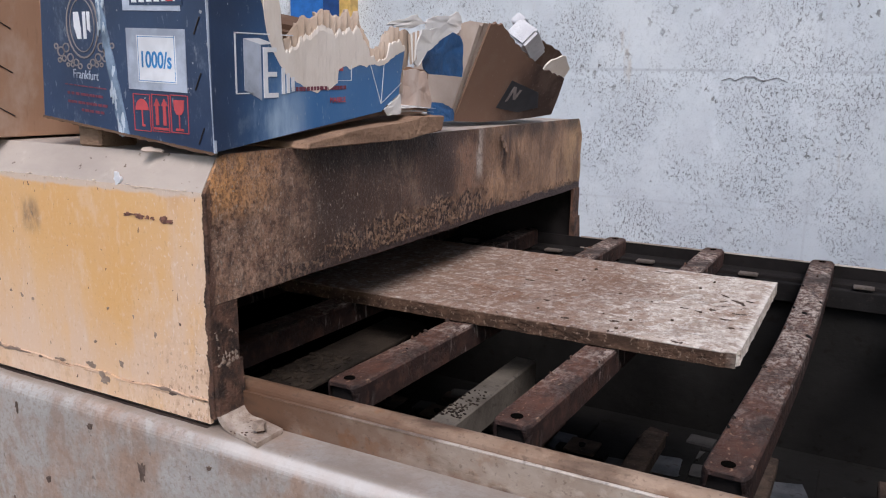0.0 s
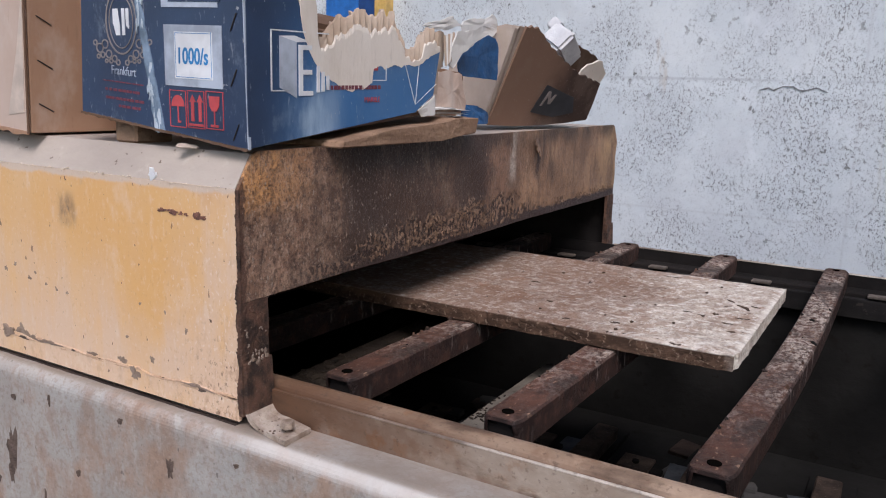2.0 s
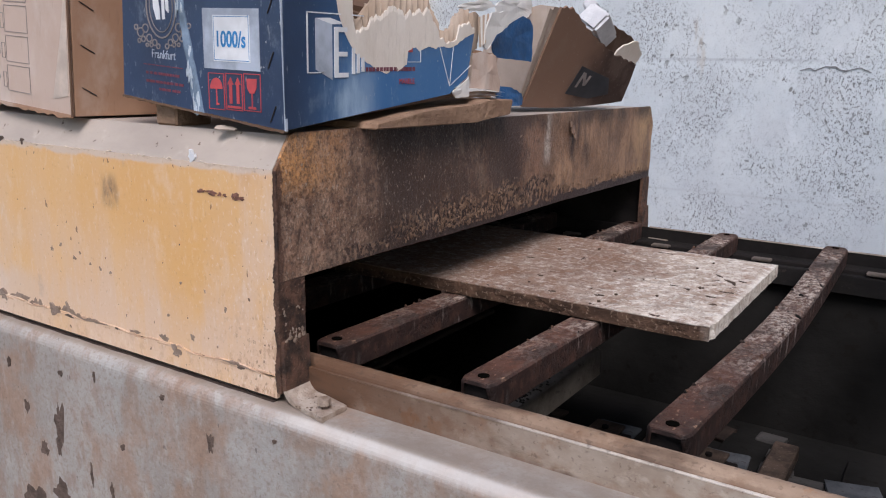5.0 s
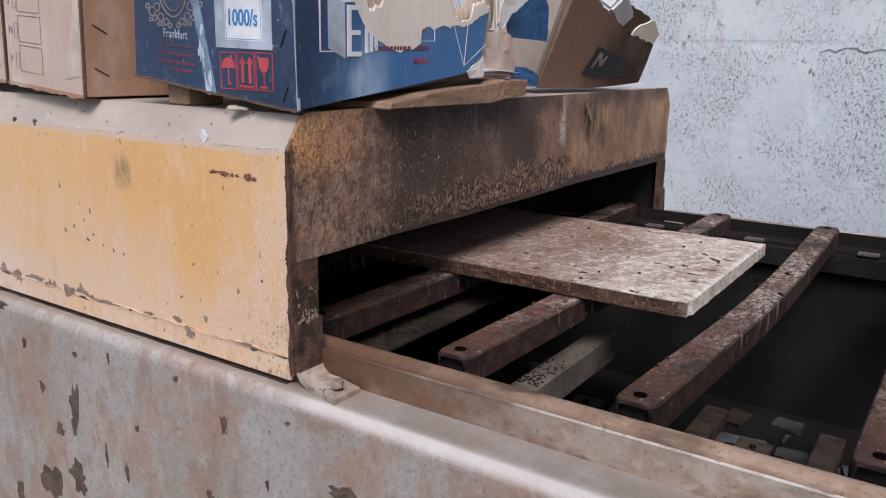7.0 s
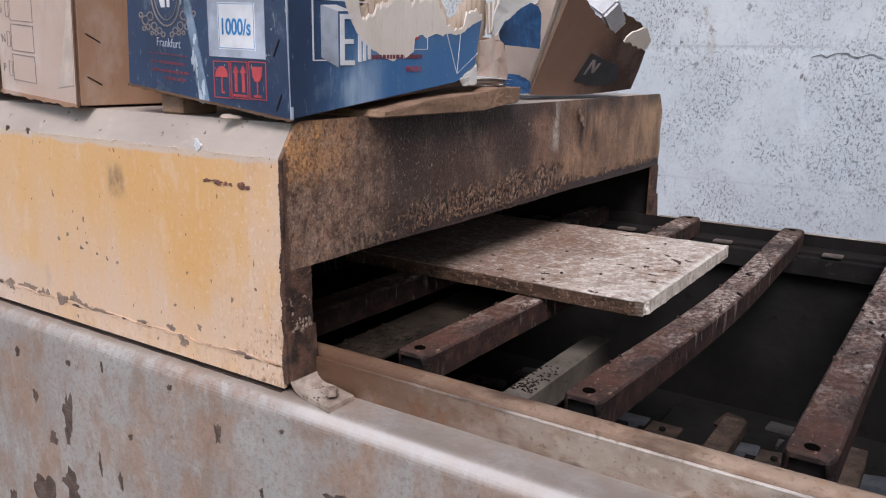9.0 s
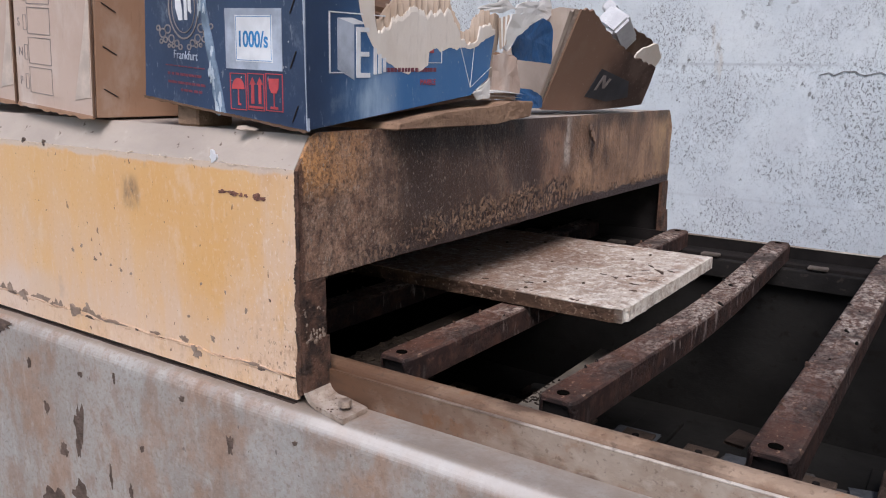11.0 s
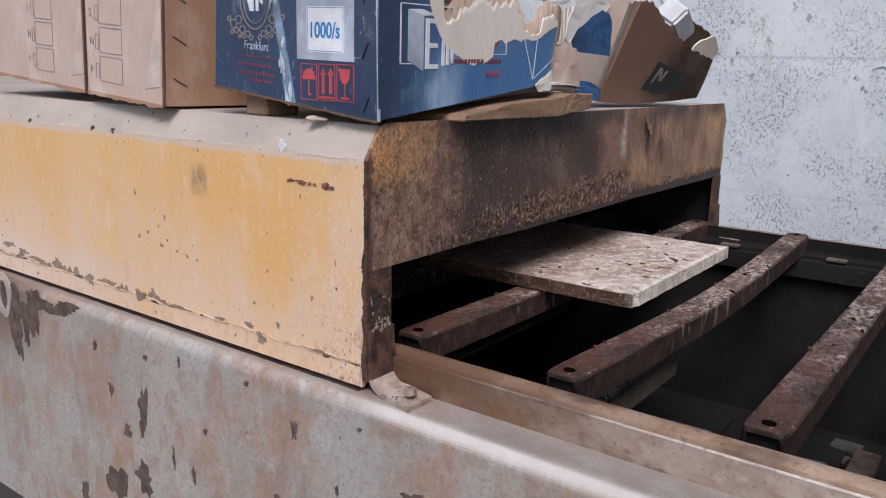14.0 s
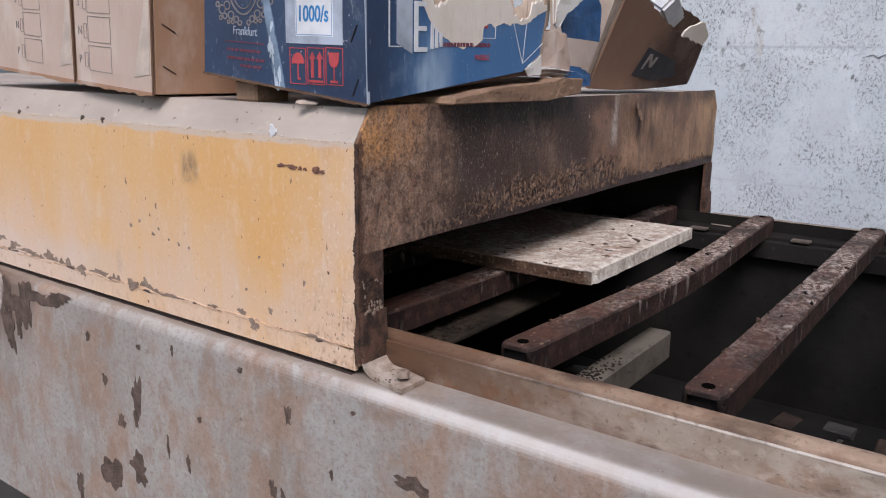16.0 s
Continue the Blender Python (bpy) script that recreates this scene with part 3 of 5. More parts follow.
part("crack", wall_crack(.02, .44, .30, 5), CRACK, wall)

# blue door with an ochre post on the far wall
door = thing("door_1", (-2.35, WALL_Y - .02, FLOOR_Z), "blue painted metal door beside an ochre post", "door", kind="structure")
part("door_leaf", box(-2.56, -2.30, WALL_Y - .05, WALL_Y - .004, FLOOR_Z, 2.1, .004), PAINT_BLUE, door)
part("door_edge", box(-2.297, -2.17, WALL_Y - .07, WALL_Y - .004, FLOOR_Z, 2.1, .004), PAINT_NAVY, door)
part("door_post", box(-2.165, -2.085, WALL_Y - .09, WALL_Y - .004, FLOOR_Z, 2.15, .004), PAINT_YELLOW, door)


# ---- the machine's base ----
base = thing("conveyor_bed", BASE_AT, "grey painted steel machine base with rust stains and chipped paint", "conveyor")


def sheet(profile, x0, x1, thick, steps=1):
    """A bent sheet along x: a profile of (y, z) with its own thickness behind it."""
    bm = bmesh.new()
    pv = [Vector(p) for p in profile]
    back = []
    for i, p in enumerate(pv):
        a = pv[max(i - 1, 0)]
        b = pv[min(i + 1, len(pv) - 1)]
        d = (b - a).normalized()
        back.append(p + Vector((d.y, -d.x)) * thick)
    rings = []
    for k in range(steps + 1):
        x = x0 + (x1 - x0) * k / steps
        rings.append([bm.verts.new((x, p.x, p.y)) for p in pv + back[::-1]])
    n = len(rings[0])
    for a, b in zip(rings, rings[1:]):
        for i in range(n):
            bm.faces.new((a[i], a[(i + 1) % n], b[(i + 1) % n], b[i]))
    bm.faces.new(rings[0])
    bm.faces.new(rings[-1][::-1])
    return bm


def round_edge(y, z, r, n=7):
    """Quarter turn from an upright wall at y into a flat top at z, going inwards (towards +y)."""
    return [(y + r - r * math.cos(a), z - r + r * math.sin(a)) for a in [math.pi / 2 * i / (n - 1) for i in range(n)]]


near = [(-.025, FLOOR_Z)] + round_edge(-.025, -.026, .022, 9) + [(.044, -.027)]
far = [(W - p[0], p[1]) for p in near]
part("side_panel", sheet(near, HOOD_END, BASE_END, .004), BASE, base, smooth=False)
part("side_panel", sheet(far, HOOD_END, BASE_END, -.004), BASE, base)
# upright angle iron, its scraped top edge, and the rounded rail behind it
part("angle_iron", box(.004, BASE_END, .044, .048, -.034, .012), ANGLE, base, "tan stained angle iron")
part("edge_strip", box(.004, BASE_END, .0435, .0487, .0121, .0140, .0006), EDGE, base, "scraped pale edge")
rail = [(.0580, -.03), (.0580, .000)] + [(.074 - .0160 * math.cos(a), .001 + .0190 * math.sin(a)) for a in [math.pi * i / 14 for i in range(15)]] + [(.0900, .000), (.0900, -.03)]
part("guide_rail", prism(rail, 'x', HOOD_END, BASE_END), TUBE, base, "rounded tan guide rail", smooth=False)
part("angle_iron", box(HOOD_END, BASE_END, W - .050, W - .044, -.06, .008), DARK, base)
part("edge_strip", box(.03, BASE_END, W - .0515, W - .0435, .0081, .0105), EDGE, base)
part("guide_rail", box(HOOD_END, BASE_END, W - .11, W - .052, -.062, -.020, .003), DARK, base)
# pit inside
TRAY = grey_stuff("dark_dusty_plate", (.040, .030, .022), (.018, .014, .011), 16, .95, .7)
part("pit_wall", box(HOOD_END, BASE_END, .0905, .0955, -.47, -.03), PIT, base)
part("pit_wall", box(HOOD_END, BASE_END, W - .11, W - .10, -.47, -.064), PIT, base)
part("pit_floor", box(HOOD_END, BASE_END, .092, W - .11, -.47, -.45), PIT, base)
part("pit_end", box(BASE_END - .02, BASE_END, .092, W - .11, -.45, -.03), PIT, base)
part("cross_beam", box(.163, .206, .096, .605, -.132, -.08, .003), BEAM, base, "cement-caked grey cross beam")
part("drip_tray", box(-.115, -.020, .096, .61, -.056, -.048, .002), TRAY, base, "plate strewn with dried cement crumbs")
for bx in (1.2, 1.7):
    part("cross_beam", box(bx, bx + .041, .096, .61, -.125, -.08, .003), BEAM, base)
part("end_panel", box(BASE_END - .004, BASE_END, -.01, W + .01, FLOOR_Z, -.03), BASE, base)

cr = random.Random(51)
crumbs = []
for k in range(150):
    q = cr.uniform(.002, .007)
    crumbs.append(turned(box(-q, q, -q * .7, q * .7, 0, q * .5), pose(cr.uniform(-.108, -.027), cr.uniform(.10, .36), -.048, cr.uniform(-15, 15), cr.uniform(-15, 15), cr.uniform(0, 180))))
for k in range(90):
    q = cr.uniform(.0008, .0024)
    crumbs.append(turned(box(-q, q, -q * .7, q * .7, 0, q * .7), pose(cr.uniform(.166, .203), .30 + abs(cr.gauss(0, .06)), -.080, cr.uniform(-15, 15), cr.uniform(-15, 15), cr.uniform(0, 180))))
tagged(part("cement_grit", merge(*crumbs), TRAY, base, "dried cement grit on the plate"), kind="stuff")
LEDGE = grey_stuff("dusty_grey_far_ledge", (.020, .018, .017), (.011, .010, .0095), 8, .9, .4)
part("far_ledge", box(HOOD_END, BASE_END, W - .135, W - .112, -.075, -.030, .002), LEDGE, base, "dusty grey ledge on the far side")
# patches where the paint has come off: place, half sizes, seed
for cx, cz, rx, rz, sd in ((-0.479, -0.172, .012, .036, 1), (-0.486, -0.213, .007, .022, 2), (-0.530, -0.233, .010, .014, 3), (-0.575, -0.345, .030, .034, 4),
                           (-0.490, -0.310, .024, .026, 5), (-0.688, -0.408, .013, .022, 6), (-0.574, -0.166, .007, .012, 7), (-0.113, -0.104, .006, .016, 8),
                           (-0.149, -0.231, .008, .014, 9), (-0.128, -0.237, .005, .010, 10), (0.111, -0.137, .026, .012, 11), (-0.400, -0.241, .003, .02, 12),
                           (-0.926, -0.066, .060, .036, 13), (-0.835, -0.082, .030, .050, 14), (-0.709, -0.046, .034, .012, 15), (-0.780, -0.056, .050, .014, 16),
                           (-0.348, -0.254, .004, .014, 17), (-0.465, -0.082, .005, .005, 18), (-0.374, -0.066, .003, .008, 19), (-0.212, -0.061, .005, .004, 20),
                           (-0.313, -0.168, .004, .006, 21), (-0.617, -0.096, .005, .008, 22), (0.011, -0.066, .004, .003, 23), (-0.030, -0.168, .003, .006, 24),
                           (-0.901, -0.137, .018, .05, 25), (-0.861, -0.117, .01, .03, 26)):
    part("paint_chip", prism(blob(cx, cz, rx, rz, sd, 22), 'y', -.0256 - .00005 * sd, -.0245), CHIP, base, "bare brown patch of lost paint")


STROKE = grey_stuff("faded_white_stroke", (.46, .40, .36), (.34, .28, .245), 60, .7, .4, (.20, .14, .11))
loop = [(-.938 + .030 * math.cos(a) + .004 * math.sin(3 * a), -.064 + .046 * math.sin(a)) for a in [2 * math.pi * i / 30 for i in range(31)]]
core = [(-.938 + .015 * math.cos(a), -.064 + .030 * math.sin(a)) for a in [2 * math.pi * i / 30 for i in range(31)]]
part("painted_stroke", prism(loop + core[::-1], 'y', -.0282, -.0245), STROKE, base, "faded white painted loop")


# ---- the hood over the conveyor ----
hood = thing("machine_hood", HOOD_AT, "yellow painted steel hood with sooty rusty front over the conveyor", "machine hood")
T = .004
Z1, Z2, Y2 = .282, .324, .027
part("side_sheet", box(HOOD_END, -.0066, 0, T, .010, Z1), YELLOW, hood, "yellow sheet with faded streaks")
part("side_sheet", box(HOOD_END, -.0066, W - T, W, -.02, Z1), YELLOW, hood)
lip = prism([(HOOD_END, -.0190), (-.0066, -.0195), (-.0066, .0095)] + [(-.02 - .045 * i, .0095 + (.004 if i % 3 else -.003)) for i in range(57)], 'y', -.0016, T)
part("bottom_lip", lip, YELLOW, hood, "yellow lower strip with peeling paint")
part("chamfer", sheet([(0, Z1), (Y2, Z2)], HOOD_END, -.0066, T), CHAMFER, hood, "sloping shoulder grey with dust")
part("chamfer", sheet([(W, Z1), (W - Y2, Z2)], HOOD_END, -.0066, -T), CHAMFER, hood)
part("top_sheet", box(HOOD_END, -.0066, Y2, W - Y2, Z2 - T, Z2), CHAMFER, hood, "dusty top sheet")


# added black sheets that stand for the deep shade inside the hood
part("inner_shade_sheet", box(HOOD_END, -.012, W - .012, W - .005, -.02, Z1 - .01), DARK, hood, "black sheet added to keep the hood's inside dark")
part("inner_shade_sheet", box(HOOD_END, -.012, .005, .012, -.02, Z1 - .01), DARK, hood)
part("inner_shade_sheet", box(HOOD_END, -.012, .03, W - .03, Z2 - .013, Z2 - .006), DARK, hood)
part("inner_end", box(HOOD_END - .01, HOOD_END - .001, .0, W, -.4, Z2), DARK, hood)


def front_sheet():
    """The front with its low wide mouth, cut fine enough for a ragged, rolled lower edge."""
    bm = bmesh.new()
    rng = random.Random(4)
    n, rows = 160, 10
    grid = []
    for i in range(n + 1):
        y = W * i / n
        top = Z2 + .003
        if y < Y2:
            top = Z1 + (Z2 - Z1) * y / Y2
        if y > W - Y2:
            top = Z1 + (Z2 - Z1) * (W - y) / Y2
        bot = .139 + rng.uniform(-.0004, .0004) + .0010 * math.sin(y * 9)
        grid.append([(.001 * math.sin(y * 21 + k) + (.0003 * rng.uniform(-1, 1) if k < 4 else 0), y, bot + (top - bot) * k / rows) for k in range(rows + 1)])
    fr = [[bm.verts.new(p) for p in col] for col in grid]
    bk = [[bm.verts.new((p[0] - .005, p[1], p[2])) for p in col] for col in grid]
    for i in range(n):
        for k in range(rows):
            bm.faces.new((fr[i][k], fr[i + 1][k], fr[i + 1][k + 1], fr[i][k + 1]))
            bm.faces.new((bk[i][k], bk[i][k + 1], bk[i + 1][k + 1], bk[i + 1][k]))
        bm.faces.new((fr[i][0], bk[i][0], bk[i + 1][0], fr[i + 1][0]))
        bm.faces.new((fr[i][rows], fr[i + 1][rows], bk[i + 1][rows], bk[i][rows]))
    for i in (0, n):
        for k in range(rows):
            bm.faces.new((fr[i][k], fr[i][k + 1], bk[i][k + 1], bk[i][k]))
    return bm


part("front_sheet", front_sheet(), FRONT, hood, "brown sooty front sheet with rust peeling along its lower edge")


def leg(y0, y1, sign):
    rng = random.Random(int(y0 * 100) + 3)
    pts = []
    for z in [.1385 - .0125 * i for i in range(13)]:
        pts.append((y0 + rng.uniform(-.0015, .0015), z))
    inner = [(y1 + rng.uniform(-.0008, .0008), z) for _, z in reversed(pts)]
    bm = prism(pts + inner, 'x', -.006, .0015)
    part("leg", bm, LEG, hood, "dark rust-scaled upright")
    # bent flat-bar foot bolted to the base
    prof = [(.006, .060), (.009, .01)] + [(.009 + .02 - .02 * math.cos(a), .000 - .0185 * math.sin(a)) for a in [math.pi / 2 * i / 5 for i in range(6)]] + [(.082, -.0190)]
    ring = [Vector(p) for p in prof]
    bm = bmesh.new()
    fa, ba = [], []
    for i, p in enumerate(ring):
        d = (ring[min(i + 1, len(ring) - 1)] - ring[max(i - 1, 0)]).normalized()
        q = p + Vector((d.y, -d.x)) * .007
        for lst, pt in ((fa, p), (ba, q)):
            sk = .001 * sign - .22 * max(0, pt.x - .02)
            lst.append((bm.verts.new((pt.x, y0 + sk, pt.y)), bm.verts.new((pt.x, y1 + sk, pt.y))))
    for i in range(len(ring) - 1):
        bm.faces.new((fa[i][0], fa[i + 1][0], fa[i + 1][1], fa[i][1]))
        bm.faces.new((ba[i][0], ba[i][1], ba[i + 1][1], ba[i + 1][0]))
        for k in (0, 1):
            bm.faces.new((fa[i][k], ba[i][k], ba[i + 1][k], fa[i + 1][k]))
    for i in (0, -1):
        bm.faces.new((fa[i][0], fa[i][1], ba[i][1], ba[i][0]))
    foot = part("foot", bm, [LEG, FOOT], hood, "bent flat-bar foot dusted with cement")
    for p in foot.data.polygons:
        p.material_index = 1 if p.center.z + hood.location.z < -.008 else 0
    b = bmesh.new()
    bmesh.ops.create_cone(b, cap_ends=True, segments=6, radius1=.0095, radius2=.0085, depth=.008)
    turned(b, pose(.066, (y0 + y1) / 2 - .014, -.0085, 0, 0, 20))
    part("bolt", b, WELD, foot, "rusty hexagon bolt head")


def weld(y, z, s, seed):
    bm = bmesh.new()
    bmesh.ops.create_icosphere(bm, subdivisions=2, radius=1)
    for v in bm.verts:
        v.co *= 1 + .35 * noise.noise(v.co * 2.3 + Vector((seed, 0, 0)))
        v.co = Vector((v.co.x * s * .45 + .006, v.co.y * s * 1.2 + y, v.co.z * s + z))
    part("weld", bm, WELD, hood, "pale lumpy weld")


for k in range(5):
    weld(.006 + .008 * k, .0600 + .003 * math.sin(k * 2.1), .0022 + .0007 * (k % 3), k)
rr = random.Random(5)
jag_edge = [(.0012, -.012 + .0026 * i) for i in range(114)]
ragged = []
for _, z in jag_edge:
    wide = np.interp(z, [-.02, .05, .13, .17, .29], [.013, .011, .009, .0045, .004])
    ragged.append((-.0018 - wide * max(0, noise.noise(Vector((z * 30, 3, 0))) + .30) - .0040 * abs(noise.noise(Vector((z * 170, 7, 0)))) - .0014 * rr.random(), z))
part("rust_edge", prism(jag_edge + ragged[::-1], 'y', -.0021, .0005), LEG, hood, "ragged rust along the corner")
# ragged dark strip laid in for the shade of the crevice below the lip
gx = [-.012 - .006 * i for i in range(205)]
line = [(x, .004) for x in gx] + [(x, -.0026 - .0030 * max(-.6, noise.noise(Vector((x * 24, 1, 0)))) - .0016 * abs(noise.noise(Vector((x * 140, 5, 0))))) for x in gx[::-1]]
part("crevice_shade_line", prism(line, 'z', -.0259, -.0252), CREVICE_SHADE, base, "dark strip painted for the shade in the gap under the hood's edge")
leg(-.001, .047, 1)
leg(W - .047, W + .001, -1)

SPLASH = grey_stuff("pale_cement_splash", (.36, .29, .24), (.22, .165, .13), 60, .85, .6, (.12, .08, .06))
lg = random.Random(61)
for k in range(34):
    y, z = lg.uniform(.004, .043), .058 + lg.gauss(0, .010) + (lg.uniform(.01, .06) if k % 4 == 0 else 0)
    s = lg.uniform(.0007, .0022)
    part("cement_splash", prism(blob(y, z, s, s * lg.uniform(.6, 1.8), 700 + k, 9, .5), 'x', .0014, .0022 + .00002 * k), SPLASH, hood, "pale cement splash")
CHIP_HOOD = grey_stuff("grey_primer_under_lost_paint", (.33, .25, .20), (.22, .16, .125), 50, .85, .6, (.10, .07, .05))
fr = random.Random(14)
for k in range(26):
    q = fr.uniform(.0006, .0015)
    x, y = fr.uniform(.018, .075), fr.uniform(-.005, .040)
    part("crumb", turned(box(-q, q, -q * .8, q * .8, 0, q * .8), pose(x, y - .22 * max(0, x - .02), -.0190, 0, 0, fr.uniform(0, 90))), LEG, hood)
for cx, cz, rx, rz, sd in ((-.955, .032, .030, .008, 31), (-.90, .024, .022, .010, 32), (-.845, .018, .040, .006, 33), (-.77, .020, .022, .016, 34), (-.66, .012, .016, .012, 35),
                           (-.60, .016, .018, .010, 36), (-.505, .012, .020, .011, 37), (-.47, .020, .010, .012, 38), (-.40, .012, .030, .004, 39), (-.232, .018, .010, .008, 40),
                           (-.205, .004, .010, .013, 41), (-.17, .032, .006, .006, 42), (-.30, .014, .014, .004, 43), (-.08, .012, .030, .003, 44), (-.50, .115, .004, .007, 45),
                           (-.475, .125, .004, .005, 46), (-.44, .108, .004, .006, 47), (-.425, .118, .003, .004, 48), (-.40, .104, .003, .004, 49), (-.375, .100, .003, .005, 50),
                           (-.35, .098, .003, .004, 51), (-.19, .108, .003, .004, 52), (-.14, .104, .002, .004, 53), (-.10, .085, .003, .006, 54), (-.22, .055, .003, .004, 55)):
    part("paint_chip", prism(blob(cx, cz, rx * .8, rz * (.7 if cz < .05 else .55), sd, 20, .45), 'y', -(.0018 + .00002 * sd) if cz < .014 else -(.0003 + .00002 * (sd - 30)), .001), CHIP_HOOD, hood, "bare brown patch of lost paint")
PEEL = grey_stuff("curling_peach_paint", (.60, .42, .30), (.48, .32, .22), 30, .6, .4, (.3, .2, .15))
pk = random.Random(88)
xs = -.43
seg = 0
while xs > -1.25:
    ln = pk.uniform(.05, .12)
    up = []
    n = 16
    for i in range(n + 1):
        u = i / n
        hgt = (.004 + .026 * abs(noise.noise(Vector((xs * 7 + u * 4, seg, 0))))) * min(1, 4 * u, 4 * (1 - u)) * pk.uniform(.7, 1.2)
        up.append((xs - ln * u, .0095 + hgt))
    part("bare_patch", prism([(xs, .0085)] + up + [(xs - ln, .0085)], 'y', -.0005 - .00002 * seg, .001), CHIP_HOOD, hood, "bare grey primer where paint has peeled")
    xs -= ln + pk.uniform(-.01, .03)
    seg += 1
for k in range(46):
    x = -.03 - .021 * k + pk.uniform(-.006, .006)
    part("paint_edge", prism(blob(x, .0095 + pk.uniform(-.002, .0035), pk.uniform(.006, .014), pk.uniform(.0008, .0020), 400 + k, 12, .5), 'y', -.0022 - .00002 * (k % 7), .0005), PEEL if pk.random() < .8 else CHIP, hood, "curling edge of peeling paint")
SCRAPE = grey_stuff("dark_red_scrape", (.26, .125, .095), (.13, .065, .052), 120, .7, .4, (.45, .30, .18))
for cx, cz, rx, rz, sd in ((-.138, .2435, .009, .0022, 62), (-.118, .243, .010, .0026, 69), (-.068, .242, .009, .0040, 63), (-.076, .243, .004, .003, 70), (-.093, .242, .003, .002, 64), (-.102, .2425, .003, .0018, 74)):
    part("smear", prism(blob(cx, cz, rx, rz, sd, 22, .55), 'y', -.0008 - .00006 * (sd - 60), .001), SCRAPE, hood, "dark scraped mark")
part("splash", prism(blob(-.154, .288, .006, .008, 65, 12, .3), 'y', -.001, .003), WHITE, hood, "white paint splash")
for cx, sd in ((-.62, 66), (-.83, 67), (-.56, 68)):
    part("smear", prism(blob(cx, .283, .0045, .004, sd, 12, .4), 'y', -.0008, .002), CHIP, hood, "dark scraped mark")

WORN = grey_stuff("bare_pale_worn_edge", (.66, .56, .46), (.52, .41, .31), 60, .5, .3, (.30, .20, .14))
we = random.Random(31)
worn = []
for k in range(150):
    x = -.02 - 1.25 * we.random()
    worn.append(prism(blob(x, Z1 - .001 + we.gauss(0, .0012), we.uniform(.0008, .0032), we.uniform(.0004, .0010), 1300 + k, 9, .5), 'y', -.0006 - .000004 * k, .0008))
tagged(part("worn_edge", merge(*worn), WORN, hood, "pale chipped paint along the shoulder's edge"), kind="stuff")
# curled flakes on the front, thick along the lower edge
FLAKE = grey_stuff("tan_curling_paint", (.235, .146, .096), (.115, .070, .050), 60, .65, .4, (.09, .055, .042), .3)
rng = random.Random(9)
bits = []
for k in range(900):
    y = rng.uniform(.22, .80) if k % 4 else rng.uniform(.80, 1.39)
    reach = np.interp(y, [.22, .34, .70, .78, .84, 1.4], [.020, .050, .055, .060, .016, .014])
    z = .149 + reach * rng.random() ** 1.4 + (.008 if y > .8 else 0)
    if noise.noise(Vector((y * 22, z * 40, 3))) < -.12:
        continue
    w = rng.uniform(.0009, .0031)
    bm = prism(blob(0, 0, w, w * rng.uniform(.7, 1.6), 200 + k, 7, .5), 'x', 0, .0007)
    bits.append(turned(bm, pose(.0024, y, z, rng.uniform(-15, 15), rng.uniform(-22, 2), rng.uniform(-14, 14))))
tagged(part("peeling_paint", merge(*bits), FLAKE, hood, "tan paint flakes curling off the rusty front"), kind="stuff")
crust = []
for k in range(80):
    y, z = rng.uniform(.01, .75), rng.uniform(.145, .318)
    w = rng.uniform(.0005, .0014)
    crust.append(turned(prism(blob(0, 0, w * .6, w * rng.uniform(.8, 2.4), 900 + k, 6, .4), 'x', 0, .0008), pose(.0019, y, z, rng.uniform(-25, 25), rng.uniform(-15, 0), 0)))
tagged(part("cement_dust", merge(*crust), SPLASH, hood, "pale specks of cement stuck to the front"), kind="stuff")
for y, z, s, sd in ((.873, .290, .016, 71), (.885, .278, .010, 72), (.862, .303, .012, 73)):
    bm = prism(blob(0, 0, s, s * .55, sd, 12, .5), 'x', 0, .0012)
    turned(bm, pose(.007, y, z, 20, -24, 10))
    part("paint_flake", bm, FRONT, hood, "curled flake of paint")


# ---- conveyor: bars, slab, chain clips ----
BAR_Z = .020
BAR_Y0, BAR_Y1 = .119, 1.350
PITCH = .2485
BAR_X0 = .6205    # the bar beside the slab at the start


